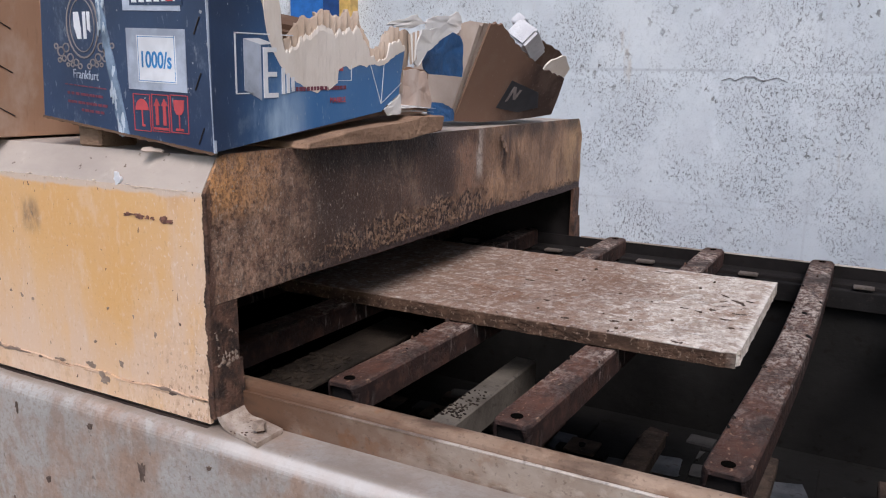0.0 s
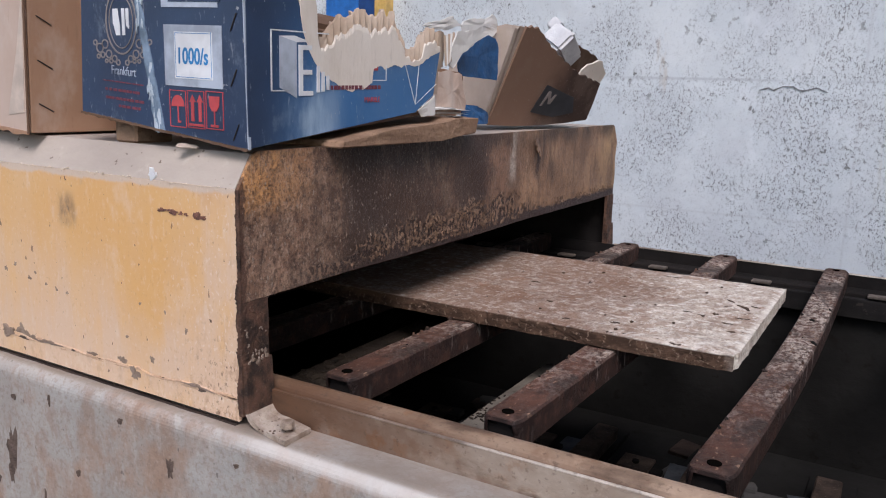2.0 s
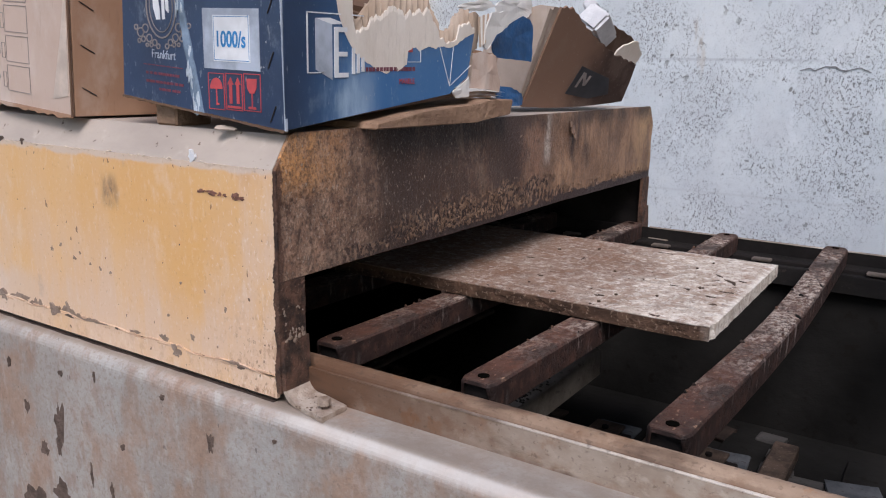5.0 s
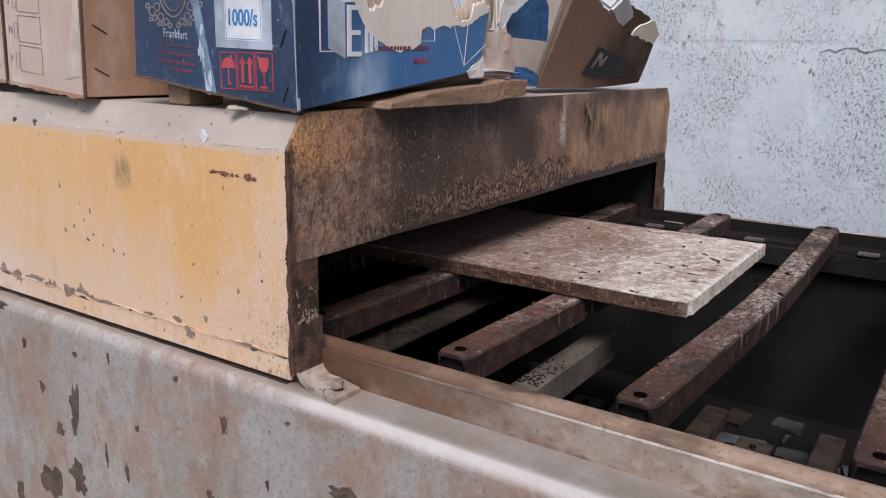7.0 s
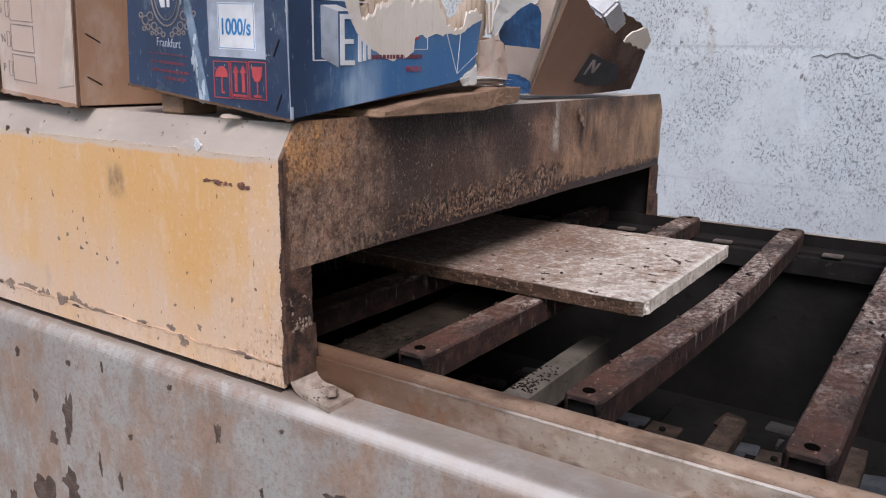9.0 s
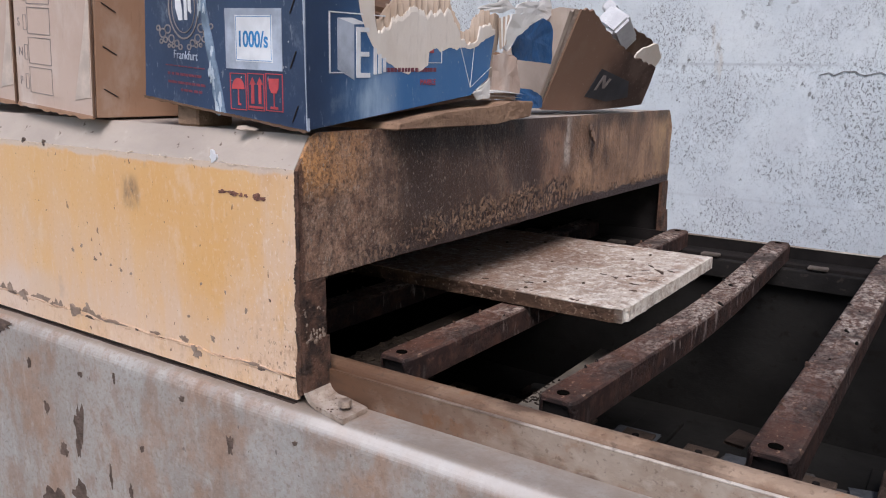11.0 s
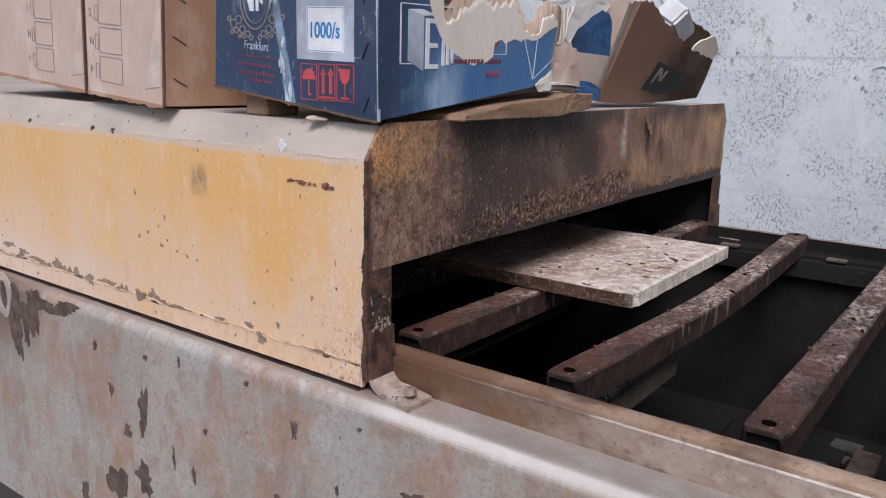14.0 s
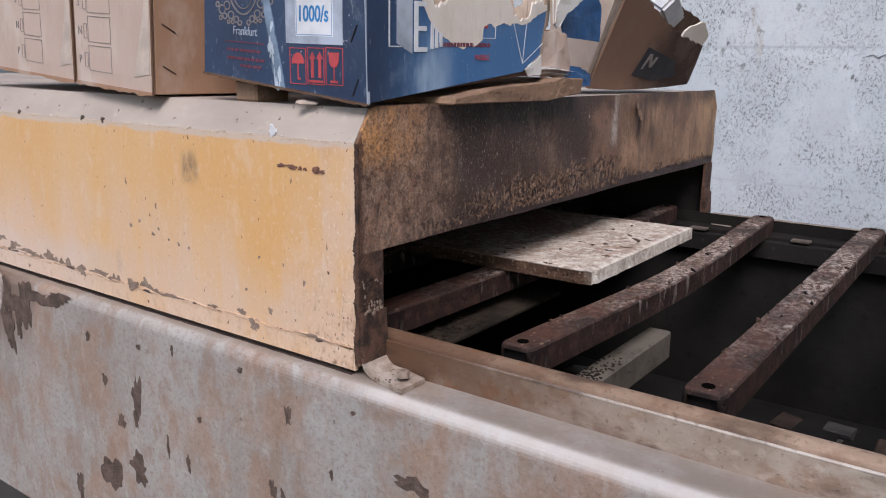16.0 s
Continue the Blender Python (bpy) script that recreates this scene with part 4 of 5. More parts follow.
def bar_mesh(sag, lift, seed):
    """A pressed steel channel, open below and at its ends, with rounded tips; local to its middle."""
    rng = random.Random(seed)
    half = (BAR_Y1 - BAR_Y0) / 2
    prof = [(-.026, -.041), (-.026, -.005), (-.0235, -.001), (-.020, 0), (0, .0003), (.020, 0), (.0235, -.001), (.026, -.004), (.026, -.041),
            (.0225, -.041), (.0225, -.005), (0, -.0047), (-.0225, -.005), (-.0225, -.041)]
    bm = bmesh.new()
    n = 64
    ys = [-half, -half + .001, -half + .003, -half + .006, -half + .010, -half + .014] + [-half + .02 + (2 * half - .04) * i / n for i in range(n + 1)] + [half - .014, half - .010, half - .006, half - .003, half - .001, half]
    rings = []
    for y in ys:
        s = max(0.0, math.sin(math.pi * (y + half) / (2 * half)))
        tip = min(1.0, .74 + .26 * (max(0.0, half - abs(y)) / .014) ** .5)
        dz = -sag * s ** 1.5 + .0006 * noise.noise(Vector((y * 30, seed, 0)))
        dx = lift * s
        ring = []
        for px, pz in prof:
            worn = .0011 * noise.noise(Vector((y * 85, px * 40, seed))) if abs(px) > .019 and pz > -.01 else 0
            back = math.copysign(max(0.0, abs(y) - (half - .010)), y) if pz < -.01 else 0
            ring.append(bm.verts.new((px * (tip if pz > -.01 else 1) + dx + worn, y - back * .95, pz + dz + worn * .8 - (.0012 if half - abs(y) < .001 else 0))))
        rings.append(ring)
    m = len(prof)
    for a, b in zip(rings, rings[1:]):
        for i in range(m):
            bm.faces.new((a[i], a[(i + 1) % m], b[(i + 1) % m], b[i]))
    for ring in (rings[0], rings[-1]):
        bm.faces.new((ring[0], ring[1], ring[12], ring[13]))
        bm.faces.new((ring[1], ring[2], ring[3], ring[4], ring[11], ring[12]))
        bm.faces.new((ring[4], ring[5], ring[6], ring[7], ring[10], ring[11]))
        bm.faces.new((ring[7], ring[8], ring[9], ring[10]))
    return bm


def conveyor_bar(x, sag, bend, seed, label):
    ob = thing("conveyor_bar", (x, (BAR_Y0 + BAR_Y1) / 2, BAR_Z), label, "conveyor bar", "bars across the conveyor")
    me = bar_mesh(sag, bend, seed)
    bmesh.ops.translate(me, verts=me.verts, vec=ob.location)
    part("channel", me, BAR, ob)
    for y in (BAR_Y0 + .022, BAR_Y1 - .022):
        b = bmesh.new()
        bmesh.ops.create_cone(b, cap_ends=True, segments=16, radius1=.0080, radius2=.0080, depth=.0022)
        turned(b, pose(x, y, BAR_Z))
        part("bolt_hole", b, HOLE, ob)
    cr2 = random.Random(seed + 500)
    for k in range(26):
        q = cr2.uniform(.0012, .0045)
        cb = bmesh.new()
        bmesh.ops.create_icosphere(cb, subdivisions=1, radius=q)
        yy = cr2.uniform(BAR_Y0 + .12, BAR_Y1 - .1)
        s = max(0.0, math.sin(math.pi * (yy - BAR_Y0) / (BAR_Y1 - BAR_Y0)))
        side = cr2.choice((-1, -1, 1, 0)) * .021
        turned(cb, pose(x + side + bend * s, yy, BAR_Z - sag * s ** 1.5 + q * .2, cr2.uniform(0, 90), 0, cr2.uniform(0, 90)) @ Matrix.Diagonal((1, 1.5, .7, 1)))
        part("caked_lump", cb, LEG if k % 3 else DARK, ob, "dried lump caked on the bar")
    b = box(x - .0215, x + .0215, BAR_Y0 + .0105, BAR_Y0 + .016, BAR_Z - .0408, BAR_Z - .0052)
    part("end_plug", b, DARK, ob)
    return ob


moving = []
bar_rng = random.Random(2)
for k in range(-9, 5):
    if k == 0:
        sag, bend, lab = .017, .006, "rusty steel channel bar, bowed and caked with stone dust"
    else:
        sag, bend, lab = bar_rng.uniform(.001, .004), bar_rng.uniform(-.002, .002), "rusty steel channel bar dusted with pale stone powder"
    moving.append(conveyor_bar(BAR_X0 + PITCH * k, sag, bend, 40 + k, lab))

# slab on the bars
SX1, SY0, SY1, ST = .572, .452, .945, .026
SL = .95
slab = thing("stone_slab", (SX1, (SY0 + SY1) / 2, BAR_Z + ST), "rough pale brown stone slab lying across the conveyor bars", "stone slab")


def slab_mesh():
    rng = random.Random(12)
    nx, ny = 76, 40
    bm = bmesh.new()

    def jag(i, n, amp):
        return amp * noise.noise(Vector((i * .55, n, 0))) + amp * .6 * noise.noise(Vector((i * 1.7, n + 9, 0)))
    top, low = [], []
    for i in range(nx + 1):
        rt, rl = [], []
        for j in range(ny + 1):
            x = SX1 - SL + SL * i / nx
            y = SY0 + (SY1 - SY0) * j / ny
            ex = (1 if i == nx else 0)
            x2 = x - ex * abs(jag(j, 1, .002))
            y2 = y + (abs(jag(i, 2, .003)) if j == 0 else -abs(jag(i, 3, .003)) if j == ny else 0)
            if i > nx - 2 and j < 2:
                x2 -= .004
                y2 += .003
            dz = .0009 * noise.noise(Vector((x * 60, y * 25, 1))) + .0006 * noise.noise(Vector((x * 150, y * 60, 4)))
            edge = i == nx or j == 0 or j == ny
            rt.append(bm.verts.new((x2, y2, BAR_Z + ST + dz - (.0014 if edge else 0))))
            rl.append(bm.verts.new((x2 - ex * jag(j, 6, .0014), y2 + (jag(i, 7, .003) if j == 0 else 0), BAR_Z + .0006)))
        top.append(rt)
        low.append(rl)
    for i in range(nx):
        for j in range(ny):
            bm.faces.new((top[i][j], top[i + 1][j], top[i + 1][j + 1], top[i][j + 1]))
            bm.faces.new((low[i][j], low[i][j + 1], low[i + 1][j + 1], low[i + 1][j]))
    for i in range(nx):
        bm.faces.new((top[i][0], low[i][0], low[i + 1][0], top[i + 1][0]))
        bm.faces.new((top[i][ny], top[i + 1][ny], low[i + 1][ny], low[i][ny]))
    for j in range(ny):
        bm.faces.new((top[nx][j], low[nx][j], low[nx][j + 1], top[nx][j + 1]))
        bm.faces.new((top[0][j], top[0][j + 1], low[0][j + 1], low[0][j]))
    return bm


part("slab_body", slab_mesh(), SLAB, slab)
PORE = grey_stuff("dark_brown_pore", (.10, .065, .045), (.06, .04, .03), 60)
pr = random.Random(21)
pores = [(-.030, .120, .006, .003), (-.046, .165, .007, .003), (-.092, .19, .006, .004), (-.075, .214, .004, .006), (-.21, .449, .010, .002),
         (-.20, .06, .007, .004), (-.275, .035, .006, .003), (-.34, .12, .006, .003), (-.12, .20, .005, .002), (-.03, .21, .008, .003), (-.42, .24, .006, .003)]
for dx, dy, rx, ry in pores:
    part("pore", prism(blob(SX1 + dx, SY0 + dy, rx, ry, pr.randrange(999), 20, .8), 'z', BAR_Z + ST - .002, BAR_Z + ST + .0009), PORE, slab)
def slab_crack(pts, width, seed):
    """A ragged fissure in the slab's face along a few turning points, from its end and near edge."""
    fine = []
    for (x0, y0), (x1, y1) in zip(pts, pts[1:]):
        for k in range(6):
            fine.append((x0 + (x1 - x0) * k / 6, y0 + (y1 - y0) * k / 6))
    fine.append(pts[-1])
    lo, hi = [], []
    for i, (x, y) in enumerate(fine):
        w = width * (.25 + math.sin(math.pi * (i + .2) / (len(fine) - .6))) * (.6 + .9 * abs(noise.noise(Vector((i * .9, seed, 0)))))
        jx = .003 * noise.noise(Vector((i * .7, seed, 3)))
        lo.append((SX1 + x + jx - w * .6, SY0 + y - w))
        hi.append((SX1 + x + jx + w * .6, SY0 + y + w))
    return prism(lo + hi[::-1], 'z', BAR_Z + ST - .003, BAR_Z + ST + .0007)


for i, (pts, width) in enumerate((([(-.080, .330), (-.062, .312)], .0022), ([(-.056, .300), (-.038, .286), (-.030, .268)], .0036), ([(-.046, .262), (-.060, .246), (-.076, .236)], .0028),
                                  ([(-.032, .306), (-.018, .300)], .0020), ([(-.062, .286), (-.072, .276)], .0018), ([(-.026, .255), (-.034, .240)], .0016))):
    part("fissure", slab_crack(pts, width, i * 3.1), PORE, slab, "dark ragged fissure in the stone")
for k in range(14):
    s = pr.uniform(.001, .003)
    x, y = SX1 - pr.uniform(.02, .45), SY0 + pr.uniform(.01, .45)
    part("crumb", turned(box(-s, s, -s * .8, s * .8, 0, s, s * .3), pose(x, y, BAR_Z + ST, 0, 0, pr.uniform(0, 90))), PORE, slab)
moving.append(slab)

# chain clips along the far side, between the bars
CLIP = grey_stuff("brown_worn_clip", (.15, .125, .105), (.075, .060, .050), 30, .6)
for k in range(-4, 5):
    x = BAR_X0 + PITCH * (k + .5) - .02
    ob = thing("chain_clip", (x, 1.287, -.026), "small worn steel chain clip on the far side", "chain clip", "clips on the chain")
    part("clip_plate", box(x - .022, x + .022, 1.274, 1.300, -.025, -.018, .002), CLIP, ob)
    part("clip_lug", box(x - .01, x + .01, 1.278, 1.296, -.0295, -.0252, .001), DARK, ob)
    moving.append(ob)

# returning bars, low in the pit
returning = []
for k in range(0, 6):
    x = .078 + PITCH * k
    ob = thing("return_bar", (x, .72, -.39), "brown rusty bar on the returning conveyor below", "conveyor bar", "bars returning below")
    part("channel", box(x - .026, x + .026, .15, 1.10, -.424, -.39, .003), RETBAR, ob)
    returning.append(ob)
for x in (.19, -.05, -.195, -.34, -.535, -.68, -.82):
    ob = thing("chain_lug", (x, .965, -.41), "brown rusty lug plate on the returning chain", "chain lug", "lugs on the returning chain")
    part("plate", box(x - .036, x + .036, .935, 1.005, -.412, -.404, .002), RETBAR, ob)
    part("bolt_head", rod((x, .965, -.4045), (x, .965, -.398), .008, 6), DARK, ob)
    part("link", box(x - .06, x + .06, .95, .98, -.424, -.4125, .002), DARK, ob)
    returning.append(ob)

# slatted sludge tray deep in the pit, with scraps on it
RUB = [grey_stuff("dark_stone_scrap", (.085, .080, .076), (.045, .042, .040), 10), grey_stuff("blue_grey_stone_scrap", (.115, .12, .13), (.065, .07, .077), 14),
       grey_stuff("brown_stone_scrap", (.060, .042, .034), (.034, .025, .021), 14)]


def scrap(x, y, z, a, b, hgt, rz, mat):
    r = thing("stone_scrap", (x, y, z), "broken stone scrap lying in the pit", "stone scrap", "scraps in the pit")
    bm = box(-a, a, -b, b, 0, hgt, min(a, b, hgt) * .2)
    sr = random.Random(int((x + 3) * 1000))
    for v in bm.verts:
        v.co.x += sr.uniform(-.12, .12) * a
        v.co.y += sr.uniform(-.12, .12) * b
    part("scrap_body", turned(bm, pose(x, y, z, 0, 0, rz)), mat, r)


for k in range(-1, 6):
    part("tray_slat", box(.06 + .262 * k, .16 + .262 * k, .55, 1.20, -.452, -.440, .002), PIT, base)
    scrap(.09 + .262 * k, 1.03, -.440, .050, .045, .007, 8 * k, RUB[1])
rub = random.Random(33)
for k in range(96):
    scrap(rub.uniform(-.4, 1.5), rub.uniform(.30, 1.22), -.450, rub.uniform(.022, .048), rub.uniform(.02, .036), rub.uniform(.008, .016), rub.choice((0, 90)) + rub.gauss(0, 9), RUB[rub.choice((0, 0, 0, 0, 0, 1, 2, 2))])


# ---- cartons on top of the hood ----
TOP = Z2

# blue printed carton; front faces -y, torn side faces +x
blue = thing("blue_carton", BLUE_AT, "dark blue printed cardboard carton with a torn open side", "carton")
FY = .012
NB, LB = (.005, .330), (-.306, .364)         # lower corners of the front, (x, z)
FT = .60                                     # its upper edge
part("front_panel", prism([LB, NB, (-.002, FT), (-.290, FT)], 'y', FY, FY + .005), BLUE, blue)
part("left_panel", prism([(FY + .006, .364), (.45, .40), (.45, .47), (.30, .52), (.10, FT), (FY + .006, FT)], 'x', -.306, -.301), KRAFT, blue)
part("bottom_panel", turned(box(-.155, .150, 0, .44, 0, .005), basis((-.15, FY + .004, .348), (1, 0, -.109), (0, 1, .09))), KRAFT_DARK, blue)
part("back_panel", prism([(-.305, .41), (.0, .385), (.0, .44), (-.06, .455), (-.15, .45), (-.23, .47), (-.305, .46)], 'y', .447, .452), LINER, blue)
# the side that is torn: blue skin below, bare liner above it with ragged flutes
RIP = [(.107, .507), (.113, .480), (.127, .454), (.144, .434), (.160, .424), (.177, .418), (.198, .409), (.216, .405), (.231, .411), (.243, .409), (.258, .415), (.266, .420),
       (.268, .438), (.288, .444), (.298, .439), (.322, .446), (.340, .444), (.358, .448), (.378, .446), (.396, .449), (.411, .457), (.434, .466), (.457, .473)]
skin = [(FY, .331), (.385, .371), (.40, .380), (.438, .398), (.445, .428), (.457, .473)] + RIP[::-1][1:] + [(.096, .532), (.080, .560), (.074, FT), (FY, FT)]
part("torn_panel", prism(skin, 'x', .0051, .0062), BLUE, blue, "blue printed side with its skin ripped")
CREST_Y = [.074, .128, .141, .1415, .148, .162, .179, .208, .228, .247, .269, .319, .329, .335, .348, .353, .375, .402, .408, .427, .460]
CREST_Z = [.600, .598, .535, .500, .474, .480, .493, .503, .517, .511, .508, .519, .512, .498, .495, .478, .471, .477, .498, .504, .499]


def ragged_liner():
    """The bared inner paper with its flutes standing along the torn top."""
    rng = random.Random(7)
    bm = bmesh.new()
    n = 240
    prev = None
    jut = [rng.uniform(-.007, .006) for _ in range(60)]
    for i in range(n + 1):
        y = .074 + .386 * i / n
        turn = y / .0145
        top = np.interp(y, CREST_Y, CREST_Z) + (jut[int(turn)] if y > .15 else 0) + rng.uniform(-.0022, .0022)
        deep = .0046 * math.sin(turn * 2 * math.pi) * (1 if y > .15 else .6)
        zs = [.40, top - .050, top - .034, top - .022, top - .008, top]
        xs = [0, 0, .0004, deep * .8, deep, deep - .001 + rng.uniform(-.001, .001)]
        col = [bm.verts.new((.0010 + x, y, z)) for x, z in zip(xs, zs)] + [bm.verts.new((-.0032 + x, y, z)) for x, z in reversed(list(zip(xs, zs)))]
        if prev:
            for k in range(len(col)):
                bm.faces.new((prev[k], prev[(k + 1) % len(col)], col[(k + 1) % len(col)], col[k]))
        else:
            bm.faces.new(col)
        prev = col
    bm.faces.new(prev[::-1])
    return bm


part("torn_liner", ragged_liner(), FLUTE, blue, "brownish fluted liner with a ragged torn edge")


def torn_paper():
    """A thin blistered paper layer between the rip in the blue skin and the flutes."""
    bm = bmesh.new()
    n, rows = 150, 12
    rng = random.Random(17)
    ry, rz = [p[0] for p in RIP], [p[1] for p in RIP]
    grid = []
    for i in range(n + 1):
        y = .108 + .348 * i / n
        low = np.interp(y, ry, rz) - .004 + .0022 * noise.noise(Vector((y * 130, 1, 0)))
        top = np.interp(y, CREST_Y, CREST_Z) - .021 + .008 * noise.noise(Vector((y * 90, 7, 0))) + rng.uniform(-.002, .002)
        top = max(top, low + .006)
        col = []
        for k in range(rows + 1):
            z = low + (top - low) * k / rows
            lump = .0006 * noise.noise(Vector((y * 45, z * 45, 2))) + .0002 * noise.noise(Vector((y * 150, z * 150, 5)))
            col.append((.0068 + lump - (.0012 if k == rows else 0), y, z))
        grid.append(col)
    fr = [[bm.verts.new(p) for p in col] for col in grid]
    bk = [[bm.verts.new((.0048, p[1], p[2])) for p in col] for col in grid]
    for i in range(n):
        for k in range(rows):
            bm.faces.new((fr[i][k], fr[i + 1][k], fr[i + 1][k + 1], fr[i][k + 1]))
            bm.faces.new((bk[i][k], bk[i][k + 1], bk[i + 1][k + 1], bk[i + 1][k]))
        bm.faces.new((fr[i][0], bk[i][0], bk[i + 1][0], fr[i + 1][0]))
        bm.faces.new((fr[i][rows], fr[i + 1][rows], bk[i + 1][rows], bk[i][rows]))
    for i in (0, n):
        for k in range(rows):
            bm.faces.new((fr[i][k], fr[i][k + 1], bk[i][k + 1], bk[i][k]))
    return bm


part("torn_paper", torn_paper(), LINER, blue, "pale paper layer under the ripped skin")


# prints on the front
PY = FY - .0005


def print_front(name, pts, mat, lab="", lift=0.0):
    return part(name, prism(pts, 'y', PY - .0003 - lift, FY + .001), mat, blue, lab)


def rect(x0, x1, z0, z1, skew=-.03):
    """A print lying as the carton's front does, its right side a little lower."""
    return [(x0, z0), (x1, z0 + skew * (x1 - x0)), (x1, z1 + skew * (x1 - x0)), (x0, z1)]


print_front("label_patch", rect(-.135, -.034, .404, .479), SILVER, "pale grey printed label field")
print_front("label_sheet", rect(-.116, -.050, .413, .470), WHITE, "white label", .0004)
lettering("1000/s", .0275, basis((-.1125, PY - .0011, .4315), (1, 0, -.03), (0, 0, 1)) @ Matrix.Diagonal((.76, 1, 1, 1)), CYAN, blue, "label_lettering", .0005)
for i in range(3):
    x0 = -.129 + .0325 * i
    fr = merge(prism(rect(x0, x0 + .030, .3975, .3985), 'y', PY - .0003, FY + .001), prism(rect(x0, x0 + .030, .352, .353), 'y', PY - .0003, FY + .001),
               prism(rect(x0, x0 + .001, .352, .398), 'y', PY - .0003, FY + .001), prism(rect(x0 + .029, x0 + .030, .351, .397), 'y', PY - .0003, FY + .001))
    part("symbol_frame", fr, RED, blue)
umb = merge(prism([(-.1255, .378)] + [(-.114 - .0115 * math.cos(a), .378 + .014 * math.sin(a)) for a in [math.pi * i / 10 for i in range(1, 10)]] + [(-.1025, .378)], 'y', PY - .0003, FY + .001),
            prism(rect(-.1148, -.1130, .360, .379), 'y', PY - .0003, FY + .001), prism(rect(-.1148, -.1095, .3575, .3600), 'y', PY - .0003, FY + .001))
part("umbrella_symbol", umb, RED, blue)
arr = [prism([(cx - .0025, .360), (cx + .0025, .360), (cx + .0025, .384), (cx + .0055, .384), (cx, .393), (cx - .0055, .384), (cx - .0025, .384)], 'y', PY - .0003, FY + .001) for cx in (-.0875, -.0745)]
arr.append(prism(rect(-.094, -.069, .3545, .3575), 'y', PY - .0003, FY + .001))
part("arrows_symbol", merge(*arr), RED, blue)
gl = merge(prism([(-.0585, .392), (-.0405, .392), (-.0415, .380), (-.0455, .374), (-.0535, .374), (-.0575, .380)], 'y', PY - .0003, FY + .001),
           prism(rect(-.0503, -.0487, .357, .375), 'y', PY - .0003, FY + .001), prism(rect(-.056, -.043, .3545, .3575), 'y', PY - .0003, FY + .001))
part("glass_symbol", gl, RED, blue)


def ring2(cx, cz, rx, rz, w, n=28):
    bm = bmesh.new()
    vs = []
    for i in range(n):
        a = 2 * math.pi * i / n
        c, s = math.cos(a), math.sin(a)
        vs.append([bm.verts.new((cx + (rx - e) * c, yy, cz + (rz - e) * s)) for e, yy in ((0, PY - .0003), (w, PY - .0003), (w, FY + .001), (0, FY + .001))])
    for i in range(n):
        p, q = vs[i], vs[(i + 1) % n]
        for k in range(4):
            bm.faces.new((p[k], p[(k + 1) % 4], q[(k + 1) % 4], q[k]))
    return bm


part("emblem_ring", ring2(-.216, .483, .031, .042, .0022), GREYINK, blue, "grey ring emblem")
part("emblem_ring", ring2(-.216, .483, .024, .034, .0012), GREYINK, blue)
emb = [prism([(-.2315, .500), (-.222, .500), (-.2185, .478), (-.2185, .466), (-.226, .466), (-.2315, .482)], 'y', PY - .0003, FY + .001),
       prism([(-.214, .466), (-.2085, .466), (-.2085, .500), (-.214, .500)], 'y', PY - .0003, FY + .001),
       prism([(-.206, .478), (-.2005, .474), (-.2005, .500), (-.206, .500)], 'y', PY - .0003, FY + .001)]
part("emblem_shape", merge(*emb), WHITE, blue)
for s in (-1, 1):
    for dx, dz, r in ((.038, -.028, .0070), (.050, -.033, .0075), (.030, -.041, .0065), (.018, -.047, .0055), (.060, -.026, .0045), (.044, -.042, .0050), (.026, -.050, .0040), (.054, -.044, .0040), (.010, -.052, .0045), (.036, -.050, .0035)):
        part("emblem_scroll", ring2(-.216 + s * dx * .9, .483 + dz, r, r * .9, .0018, 14), GREYINK, blue, "grey scrollwork under the emblem")
part("emblem_crest", merge(prism([(-.224, .556), (-.208, .556), (-.208, .538), (-.216, .528), (-.224, .538)], 'y', PY - .0003, FY + .001)), SILVER, blue)
lettering("Frankfurt", .0165, basis((-.240, PY - .0004, .4165), (1, 0, -.07), (0, 0, 1)) @ Matrix.Diagonal((.80, 1, 1, 1)), SILVER, blue, "carton_lettering")
bar_r = random.Random(61)
for i, (x0, x1, hgt) in enumerate(((-.258, -.178, .0007), (-.254, -.178, .0017), (-.254, -.178, .0017), (-.228, -.182, .0017))):
    z = .4080 - .0112 * i
    x = x0
    while x < x1 - .004:
        w = bar_r.uniform(.003, .009)
        dz = -.07 * (x - x0)
        print_front("print_bar", rect(x, min(x + w, x1), z - hgt + dz, z + hgt + dz, -.07), REDDIM)
        x += w + bar_r.uniform(.001, .0035)
# upper name block, drawn as plain shapes
print_front("name_block", rect(-.138, -.040, .500, .556), SILVER, "grey printed block")
print_front("name_block_panel", rect(-.125, -.036, .506, .550), BLUE, "", .0004)
for i in range(6):
    print_front("name_bar", rect(-.121 + .013 * i, -.112 + .013 * i, .509, .534 if i == 0 else .526), WHITE, "", .0007)
print_front("name_accent", rect(-.062, -.050, .509, .552), RED, "", .0009)
for fx0, fx1, fz0, fz1 in ((-.1145, -.0515, .4145, .4152), (-.1145, -.0515, .4680, .4687), (-.1145, -.1138, .4145, .4687), (-.0522, -.0515, .4145, .4687)):
    print_front("label_line", rect(fx0, fx1, fz0, fz1), CYAN, "", .0006)
